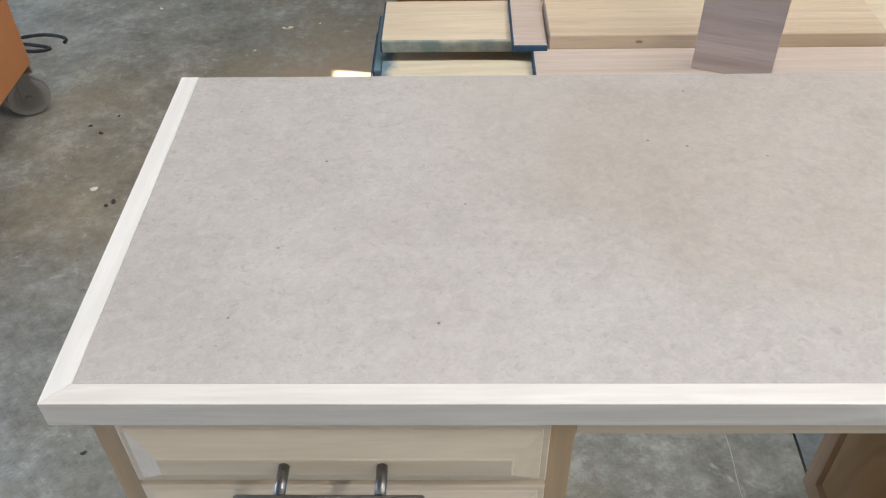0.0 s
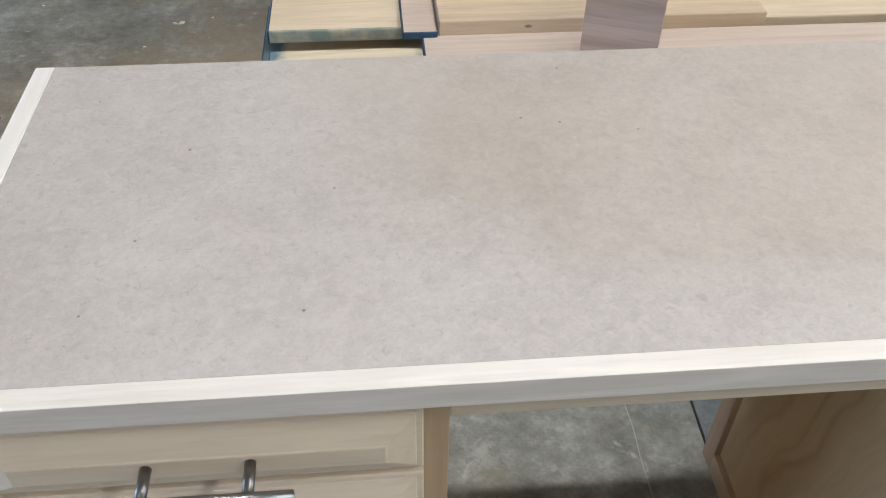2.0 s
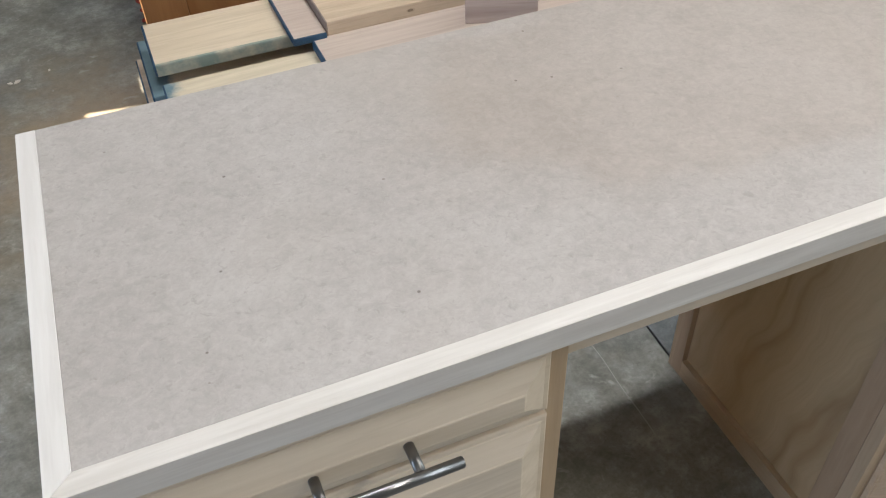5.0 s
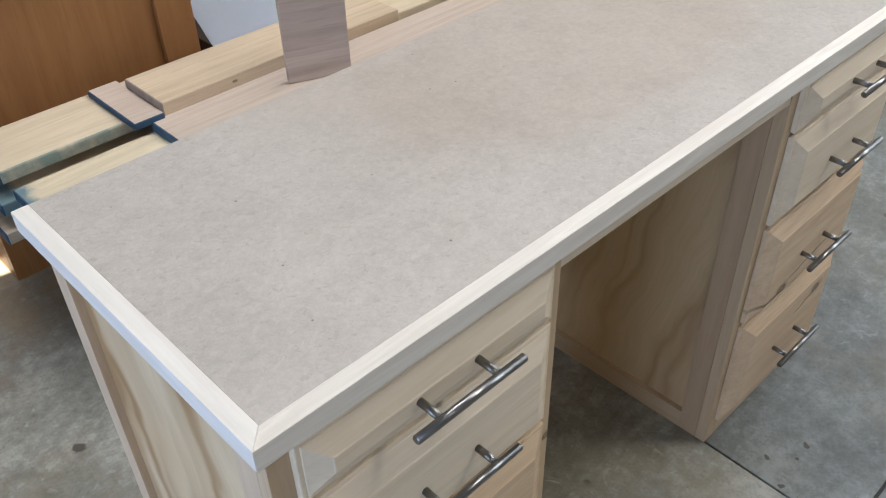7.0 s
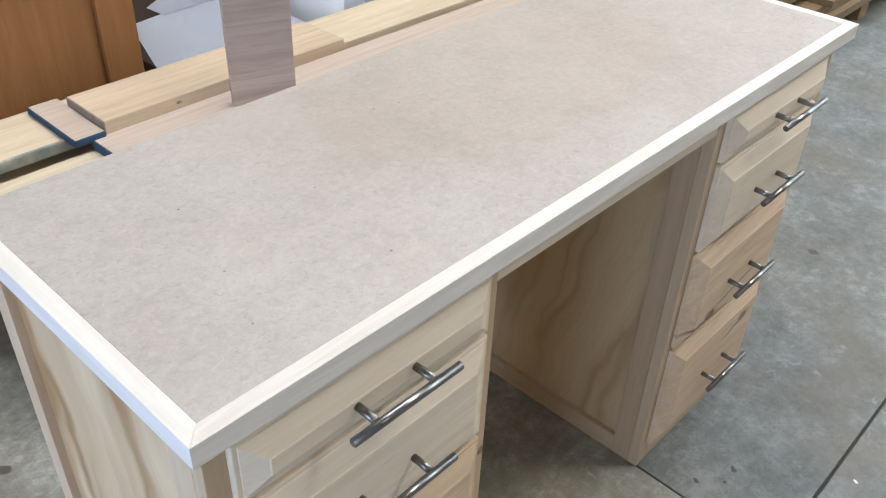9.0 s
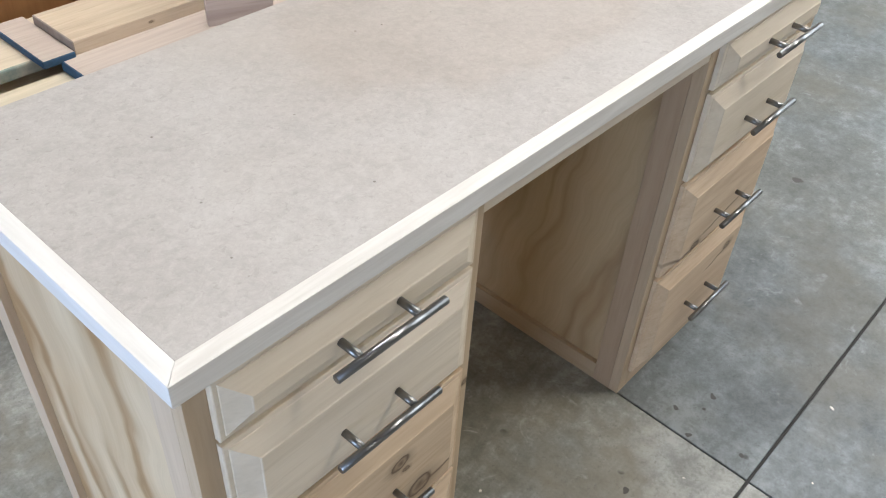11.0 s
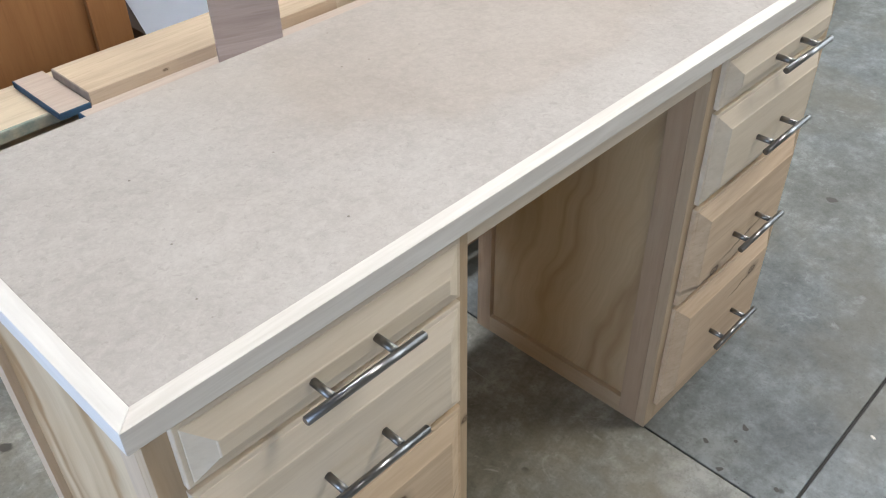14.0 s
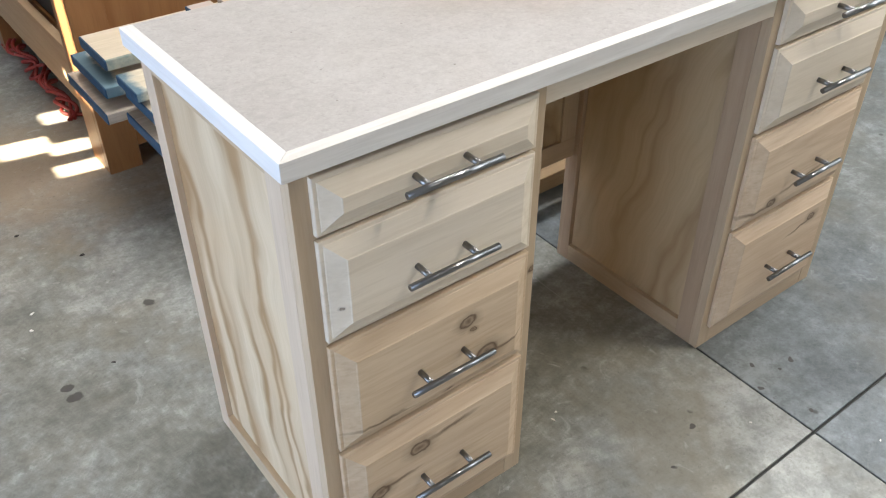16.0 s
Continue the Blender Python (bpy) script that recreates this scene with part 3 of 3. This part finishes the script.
# modesty panel at the back of the knee space
part("rail", (lambda b: (add_box(b, 0.3839, 0.8576, 0.405, 0.424, 0.27, 0.315, 0.0008), b)[1])(bmesh.new()), M_frame_x, desk)
part("rail", (lambda b: (add_box(b, 0.3839, 0.8576, 0.405, 0.424, 0.69, CT, 0.0008), b)[1])(bmesh.new()), M_frame_x, desk)
for xa in (0.3839, 0.8176):
    part("stile", (lambda b: (add_box(b, xa, xa + 0.04, 0.405, 0.424, 0.3152, 0.6898, 0.0008), b)[1])(bmesh.new()), M_frame_z, desk)
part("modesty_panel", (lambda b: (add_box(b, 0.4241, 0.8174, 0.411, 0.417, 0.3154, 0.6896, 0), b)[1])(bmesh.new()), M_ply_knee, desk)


# ---- lumber behind the desk ----
def board(label, x0, x1, y0, y1, z0, z1, mat, end_mat=None, bevel=0.003, turn=0.0, name="lumber_board", front_too=False):
    """A sawn board along x; its left end may be painted."""
    bm = bmesh.new()
    add_box(bm, x0, x1, y0, y1, z0, z1, bevel, 2)
    for f in bm.faces:
        f.material_index = 0
    if end_mat:
        for f in bm.faces:
            c = f.calc_center_median()
            if c.x < x0 + bevel * 1.01 or (front_too and c.y < y0 + bevel * 1.01):
                f.material_index = 1
    if turn:
        bmesh.ops.rotate(bm, cent=((x0 + x1) / 2, (y0 + y1) / 2, (z0 + z1) / 2), matrix=Matrix.Rotation(radians(turn), 3, "Z"), verts=bm.verts)
    ob = mesh(name, bm, [mat] + ([end_mat] if end_mat else []))
    return tagged(ob, label, "lumber board", "boards stacked behind the desk")


# low flat cart under the lumber: front beam with a red end, deck boards, blocks
flat = tagged(empty("flat_cart", (0, 0, 0)), "low wooden lumber cart with a red-painted beam end", "lumber cart")
bm = bmesh.new()
add_box(bm, 0.532, 1.66, 0.548, 0.586, 0.076, 0.118, 0.003)
for f in bm.faces:
    if f.calc_center_median().x < 0.5355:
        f.material_index = 1
part("beam", bm, [M_bearer, M_red_paint], flat, "timber front beam with red end")
for k in range(5):
    box("deck_board", (0.50, 1.66, 0.60 + 0.148 * k, 0.74 + 0.148 * k, 0.098, 0.118), M_bearer, flat, bevel=0.002)
for xa in (0.62, 1.50):
    box("cross_beam", (xa, xa + 0.08, 0.5865, 1.33, 0.04, 0.0975), M_bearer, flat, bevel=0.002)
    for yb in (0.78, 1.25):
        box("block", (xa, xa + 0.08, yb, yb + 0.06, 0.0, 0.0395), M_black, flat, bevel=0.004)
for xa in (0.52, 1.45):
    tagged(box("timber_bearer", (xa, xa + 0.09, 0.86, 1.32, 0.1185, 0.2895), M_bearer, bevel=0.003), "old brown timber bearer under the stacked boards", "timber", "bearers under the boards")
    for za_, zb_, ya_, yb_ in ((0.3155, 0.345, 0.90, 1.32), (0.3705, 0.386, 0.965, 1.068), (0.3705, 0.400, 1.115, 1.27)):
        tagged(box("sticker_batten", (xa + 0.03, xa + 0.055, ya_, yb_, za_, zb_), M_bearer, bevel=0.001), "thin wooden spacer batten between stacked boards", "batten", "spacers between the boards")
board("rough pale board with blue-painted end, low in the stack", 0.155, 1.675, 0.868, 1.08, 0.290, 0.315, M_sawn, M_blue_paint)
board("rough pale board with blue-painted end, low in the stack", 0.115, 1.675, 1.092, 1.355, 0.290, 0.315, M_sawn, M_blue_paint)
board("rough board with blue-painted end in the stack", 0.165, 1.675, 0.900, 1.085, 0.3455, 0.370, M_sawn_stained, M_blue_paint)
board("rough board with blue-painted end in the stack", 0.128, 1.675, 1.100, 1.325, 0.3455, 0.370, M_sawn_stained, M_blue_paint)
board("yellowish sawn board with blue-stained end", 0.150, 1.675, 0.960, 1.072, 0.3865, 0.408, M_sawn_stained, M_blue_paint)
board("yellowish sawn board with blue end and teal-tinged edge", 0.145, 1.70, 1.112, 1.278, 0.4005, 0.426, M_sawn_teal, M_blue_paint, bevel=0.004)
board("short grey block with blue-painted end lying on a board", 0.396, 0.461, 1.064, 1.262, 0.4265, 0.441, M_sawn_pink, M_blue_paint, name="wood_block", front_too=True)
board("pale planed board with a knot on its edge", 0.4625, 1.085, 1.073, 1.222, 0.4265, 0.457, M_sawn_knot, M_end)
board("pinkish board with dark blue end", 0.432, 1.80, 0.90, 1.0725, 0.4085, 0.430, M_sawn_pink, M_blue_paint)

# upright offcut standing on the boards
bm = bmesh.new()
add_box(bm, -0.068, 0.068, -0.009, 0.009, 0.0, 0.42, 0.0015)
scrap = mesh("offcut", bm, M_scrap)
scrap.matrix_world = pose(0.779, 0.982, 0.4308, -1.0, 0, -22)
tagged(scrap, "grey-brown hardwood offcut with dark streaks standing upright on boards", "offcut")

# ---- brown cabinet behind the boards ----
cab = tagged(empty("wooden_cabinet", (0.16, 1.385, 0)), "orange-brown stained wooden cabinet with framed panel behind lumber", "cabinet")


def cpart(name, dims, mat):
    ob = box(name, dims, mat, None, bevel=0.002)
    ob.parent = cab
    ob.matrix_parent_inverse = Matrix.Translation((-0.16, -1.385, 0))
    return ob


cpart("stile", (0.160, 0.248, 1.385, 1.407, 0, 0.92), M_cab_z)
cpart("stile", (0.640, 0.728, 1.385, 1.407, 0, 0.92), M_cab_z)
cpart("rail", (0.2485, 0.6395, 1.386, 1.406, 0.675, 0.92), M_cab_x)
cpart("rail", (0.2485, 0.6395, 1.386, 1.406, 0.06, 0.16), M_cab_x)
cpart("panel", (0.2487, 0.6393, 1.398, 1.404, 0.1605, 0.6745), M_cab_z)
cpart("post", (0.160, 0.21, 1.4075, 1.515, 0, 0.92), M_cab_z)
cpart("leg", (0.160, 0.215, 2.34, 2.40, 0, 0.62), M_cab_z)
cpart("side_rail", (0.164, 0.189, 1.5155, 2.3395, 0.155, 0.305), M_pine_rail)
cpart("shelf", (0.2105, 0.7075, 1.4075, 2.39, 0.262, 0.282), M_cab_x)
cpart("side", (0.708, 0.728, 1.4075, 2.40, 0.02, 0.92), M_cab_z)
cpart("back", (0.2155, 0.7075, 2.38, 2.40, 0.02, 0.92), M_cab_z)
tagged(box("tool_case", (0.215, 0.50, 1.66, 2.1, 0.2825, 0.44), M_black, bevel=0.012), "black plastic tool case lying on the cabinet shelf", "case")
tagged(box("metal_rail", (0.2115, 0.245, 1.53, 1.65, 0.2825, 0.30), M_post, bevel=0.002), "grey steel rail lying on the cabinet shelf", "rail")

# ---- white paper rolls, sheet and dark panel ----
def paper_roll(x, y, h, r, ri):
    e = tagged(empty("paper_roll", (x, y, 0)), "white paper roll standing on end with a grey core", "paper roll", "paper rolls")
    bm = bmesh.new()
    n = 48
    rings = [[bm.verts.new((rr * math.cos(2 * math.pi * i / n), rr * math.sin(2 * math.pi * i / n), z)) for i in range(n)]
             for rr, z in ((ri + 0.006, 0), (r, 0), (r, h - 0.003), (r - 0.003, h), (ri + 0.006, h - 0.001), (ri + 0.006, 0))]
    for a, b in zip(rings, rings[1:]):
        for i in range(n):
            f = bm.faces.new((a[i], a[(i + 1) % n], b[(i + 1) % n], b[i]))
            f.smooth = abs(a[0].co.z - b[0].co.z) > 0.05
    part("paper", bm, M_paper, e)
    bm = bmesh.new()
    rings = [[bm.verts.new((rr * math.cos(2 * math.pi * i / n), rr * math.sin(2 * math.pi * i / n), z)) for i in range(n)]
             for rr, z in ((ri + 0.0055, 0), (ri + 0.0055, h + 0.001), (ri, h + 0.001), (ri, 0))]
    for a, b in zip(rings, rings[1:]):
        for i in range(n):
            bm.faces.new((a[i], a[(i + 1) % n], b[(i + 1) % n], b[i]))
    part("core", bm, M_core, e)
    return e


paper_roll(1.372, 1.545, 0.45, 0.092, 0.052)
paper_roll(1.545, 1.655, 0.52, 0.10, 0.052)
paper_roll(1.19, 1.85, 0.45, 0.092, 0.055)


def sheet(name, corners, mat, sag, label, cat, n=14):
    """A slightly curled sheet between four corners."""
    a, b, c, d = [Vector(p) for p in corners]
    bm = bmesh.new()
    g = [[None] * (n + 1) for _ in range(n + 1)]
    for i in range(n + 1):
        for j in range(n + 1):
            u, v = i / n, j / n
            p = (a * (1 - u) + b * u) * (1 - v) + (d * (1 - u) + c * u) * v
            p.z += sag * math.sin(math.pi * u) * (0.4 + 0.6 * v) + 0.004 * noise.noise(p * 9)
            g[i][j] = bm.verts.new(p)
    for i in range(n):
        for j in range(n):
            f = bm.faces.new((g[i][j], g[i + 1][j], g[i + 1][j + 1], g[i][j + 1]))
            f.smooth = True
    bmesh.ops.solidify(bm, geom=list(bm.faces), thickness=0.0004)
    for e in bm.edges:
        e.smooth = len(e.link_faces) != 2 or e.calc_face_angle(0.0) < 0.9
    return tagged(mesh(name, bm, mat), label, cat)


tagged(box("packing_crate", (0.765, 1.22, 1.36, 1.72, 0.0, 0.372), M_darkboard, bevel=0.003), "dark brown box under a sheet of white paper", "box")
tagged(box("dark_panel", (0.80, 1.13, 1.78, 2.15, 0.0, 0.30), M_darkboard, bevel=0.003), "dark brown box beside the paper rolls", "box")
sheet("paper_sheet", ((0.755, 1.37, 0.3755), (1.21, 1.345, 0.3755), (1.215, 1.70, 0.377), (0.85, 1.66, 0.377)), M_paper, 0.006, "large white paper sheet lying flat behind the boards", "paper")
sheet("paper_wrap", ((0.955, 1.655, 0.3785), (1.15, 1.655, 0.3785), (1.165, 1.70, 0.43), (0.915, 1.68, 0.405)), M_paper_thin, 0.022, "loose curled flap of thin white paper standing up", "paper")
rod("broomstick", (1.03, 1.755, 0.0), (1.012, 1.74, 0.80), 0.012, M_frame_z, None, 18)
tagged(bpy.data.objects["broomstick"], "round wooden stick standing among paper rolls", "stick")

# ---- blue steel rack at the end of the lumber, pallets farther off ----
rack = tagged(empty("steel_rack", (1.815, 0.97, 0)), "low blue painted steel rack beyond the stacked boards", "rack")
box("beam", (0.0, 0.13, 0.0, 0.40, 0.335, 0.42), M_blue_steel, rack, bevel=0.012)
box("beam", (0.42, 0.55, 0.0, 0.40, 0.355, 0.44), M_blue_steel, rack, bevel=0.012)
for y0 in (0.05, 0.27):
    box("cross_rail", (0.1302, 0.4198, y0, y0 + 0.08, 0.36, 0.40), M_blue_steel, rack, bevel=0.008)
for x0, top_z in ((0.03, 0.3348), (0.45, 0.3548)):
    for y0 in (0.02, 0.32):
        box("leg", (x0, x0 + 0.06, y0, y0 + 0.06, 0.006, top_z), M_blue_steel, rack, bevel=0.006)
        box("foot", (x0 - 0.015, x0 + 0.075, y0 - 0.015, y0 + 0.075, 0.0, 0.0058), M_blue_steel, rack, bevel=0.001)
box("label_plate", (0.4165, 0.4197, 0.355, 0.395, 0.375, 0.425), M_paper, rack, "white paper label", bevel=0.0005)


M_crate_dark = wood("greyed pallet wood", (0.36, 0.33, 0.28), (0.22, 0.195, 0.16), "x", 9, 0.6, 0.85)


def pallet(x, y, turn, tiers, label, mat=M_crate):
    e = tagged(empty("pallet", (x, y, 0)), label, "pallet", "pallets of lumber")
    e.rotation_euler.z = radians(turn)
    for t in range(tiers):
        z = 0.13 * t
        for yy in (-0.45, 0.0, 0.45):
            box("stringer", (-0.55, 0.55, yy - 0.02, yy + 0.02, z + 0.018, z + 0.108), mat, e, bevel=0.002)
        for k in range(7):
            xx = -0.55 + k * 0.17
            box("deck_board", (xx, xx + 0.09, -0.5, 0.5, z + 0.1085, z + 0.1265), mat, e, bevel=0.002)
        for k in range(4):
            xx = -0.55 + k * 0.337
            box("deck_board", (xx, xx + 0.09, -0.5, 0.5, z, z + 0.0175), mat, e, bevel=0.002)
    return e


pallet(3.08, 2.70, 4, 2, "rough wooden pallets beyond the paper rolls")
pallet(1.88, 2.78, 0, 1, "single low pallet of greyed wood behind paper rolls", M_crate_dark)

# long pile of sawn boards in stepped layers, with spacer battens between them
M_pile = wood("brown sawn board", (0.25, 0.175, 0.10), (0.13, 0.088, 0.048), "x", 9, 0.6, 0.8, streak=0.4, streak_colour=(0.14, 0.10, 0.06))
M_pile_pale = wood("pale sawn board", (0.38, 0.285, 0.175), (0.24, 0.17, 0.10), "x", 9, 0.6, 0.8)
for xa in (2.62, 3.5, 4.4):
    tagged(box("timber_bearer", (xa, xa + 0.09, 0.66, 1.52, 0.0, 0.0895), M_bearer, bevel=0.003), "old brown timber bearer under a pile of boards", "timber", "bearers under the pile")
z = 0.09
for k in range(8):
    th = random.choice((0.028, 0.036, 0.045))
    y0 = 0.62 + 0.045 * k + random.uniform(-0.02, 0.02)
    rows = int((1.52 - y0) / 0.165)
    for j in range(rows):
        ya = y0 + 0.165 * j
        xa = 2.48 + random.uniform(-0.06, 0.10)
        ob = board("rough brown sawn board in a stepped pile on bearers", xa, xa + random.uniform(2.1, 2.5), ya, ya + random.uniform(0.135, 0.158), z, z + th - 0.001, M_pile_pale if random.random() < 0.35 else M_pile)
        tagged(ob, "rough brown sawn board in a stepped pile on bearers", "lumber board", "boards in the far pile")
    z += th
    if k in (1, 3, 5):
        for xa in (2.66, 3.05, 3.52, 4.42):
            tagged(box("sticker_batten", (xa, xa + 0.04, y0 - 0.03, 1.50, z - 0.0005, z + 0.0245), M_pile, bevel=0.001), "short wooden spacer batten sticking out of a board pile", "batten", "spacers in the far pile")
        z += 0.025

# ---- orange cart with castor, cable loop ----
cart = tagged(empty("plywood_cart", (-0.8, 1.5, 0)), "orange plywood cart on grey castors", "cart")
box("body", (-0.70, 0.012, -0.62, 0.05, 0.131, 0.80), M_cart, cart, bevel=0.004)


def castor(x, y, turn):
    """A swivel castor: wheel with hub, two fork plates and a top plate."""
    m = pose(x, y, 0, 0, 0, turn)
    bm = bmesh.new()
    add_rod(bm, (-0.013, 0, 0.055), (0.013, 0, 0.055), 0.055, 40, 0.006)
    bmesh.ops.transform(bm, matrix=m, verts=bm.verts)
    wheel = part("castor", bm, M_grey_rubber, cart, "grey rubber castor wheel")
    for nm, a, b, r in (("hub", -0.0145, 0.0145, 0.036), ("axle", -0.022, 0.022, 0.009)):
        bm = bmesh.new()
        add_rod(bm, (a, 0, 0.055), (b, 0, 0.055), r, 24, 0.001)
        bmesh.ops.transform(bm, matrix=m, verts=bm.verts)
        part(nm, bm, M_post, wheel)
    for dx in (-0.0185, 0.0155):
        box("fork", (dx, dx + 0.003, -0.016, 0.02, 0.045, 0.128), M_post, wheel, bevel=0.001, m=m)
    box("plate", (-0.03, 0.03, -0.03, 0.03, 0.127, 0.1308), M_post, wheel, bevel=0.001, m=m)


castor(-0.012, 0.018, -58)
castor(-0.66, 0.01, -15)
castor(-0.05, -0.57, 35)
castor(-0.66, -0.57, 10)
loop = cord("cable", [(-0.93 + 0.075 * math.cos(a) * (1 + 0.2 * math.sin(3 * a)), 1.88 + 0.05 * math.sin(a), 0.005) for a in [k * 0.45 for k in range(14)]] + [(-1.1, 1.9, 0.005), (-1.4, 1.8, 0.005)], 0.005, M_black)
tagged(loop, "black cable loop lying on the concrete floor", "cable")

# ---- red cord and low timber edge beyond the cabinet ----
for seed in range(4):
    pts = [(0.185 + 0.035 * math.sin(2.1 * k + seed * 1.9) + 0.012 * math.sin(5.3 * k + seed), 1.74 + 0.04 * k, 0.008 + 0.05 * (0.5 + 0.5 * math.sin(1.3 * k + 2 * seed)) * (k > 1)) for k in range(24)]
    tagged(cord("extension_cord", pts, 0.0055, M_red_cord), "tangled red extension cord lying on the floor under the cabinet", "cord", "red cords")


# ---- chips and crumbs on the floor ----
M_chip = plain("pale wood chip", (0.75, 0.70, 0.62), 0.8)
M_crumb = plain("dark crumb of dirt", (0.06, 0.052, 0.045), 0.9)


def crumb(name, x, y, size, mat, label, cat, group):
    """A flat, uneven flake lying on the concrete."""
    bm = bmesh.new()
    n = 7
    a0 = random.uniform(0, 6)
    ring = [(size * random.uniform(0.6, 1.2) * math.cos(a0 + 6.283 * k / n) * 1.5, size * random.uniform(0.5, 1.1) * math.sin(a0 + 6.283 * k / n)) for k in range(n)]
    lo = [bm.verts.new((px, py, 0.0)) for px, py in ring]
    hi = [bm.verts.new((px * 0.8, py * 0.8, size * 0.35)) for px, py in ring]
    bm.faces.new(lo)
    bm.faces.new(hi)
    for k in range(n):
        bm.faces.new((lo[k], lo[(k + 1) % n], hi[(k + 1) % n], hi[k]))
    ob = mesh(name, bm, mat)
    ob.matrix_world = pose(x, y, 0.0002, 0, 0, random.uniform(0, 360))
    return tagged(ob, label, cat, group)


for x, y, r in ((-0.224, 1.965, 0.006), (-0.206, 1.966, 0.008), (-0.12, 1.992, 0.004), (-0.557, 1.20, 0.007), (-0.626, 2.097, 0.005), (-0.289, 1.835, 0.004),
                (-0.174, 0.945, 0.004), (-0.19, 0.891, 0.004), (0.50, 0.057, 0.003), (1.117, -0.292, 0.005), (0.933, -0.336, 0.002), (0.517, 0.068, 0.003), (0.783, -0.168, 0.002)):
    crumb("wood_chip", x, y, r, M_chip, "pale flake of wood on the concrete floor", "wood chip", "chips on the floor")
for x, y, r in ((-0.496, 1.153, 0.007), (-0.51, 1.14, 0.005), (-0.646, 1.46, 0.005), (-0.609, 1.427, 0.006), (-0.348, 0.476, 0.005), (-0.585, 1.504, 0.004), (-0.089, 0.698, 0.003), (-0.018, 1.086, 0.005), (-0.118, 1.255, 0.005)):
    crumb("dirt_crumb", x, y, r, M_crumb, "small dark crumb of dirt on the floor", "dirt crumb", "crumbs on the floor")
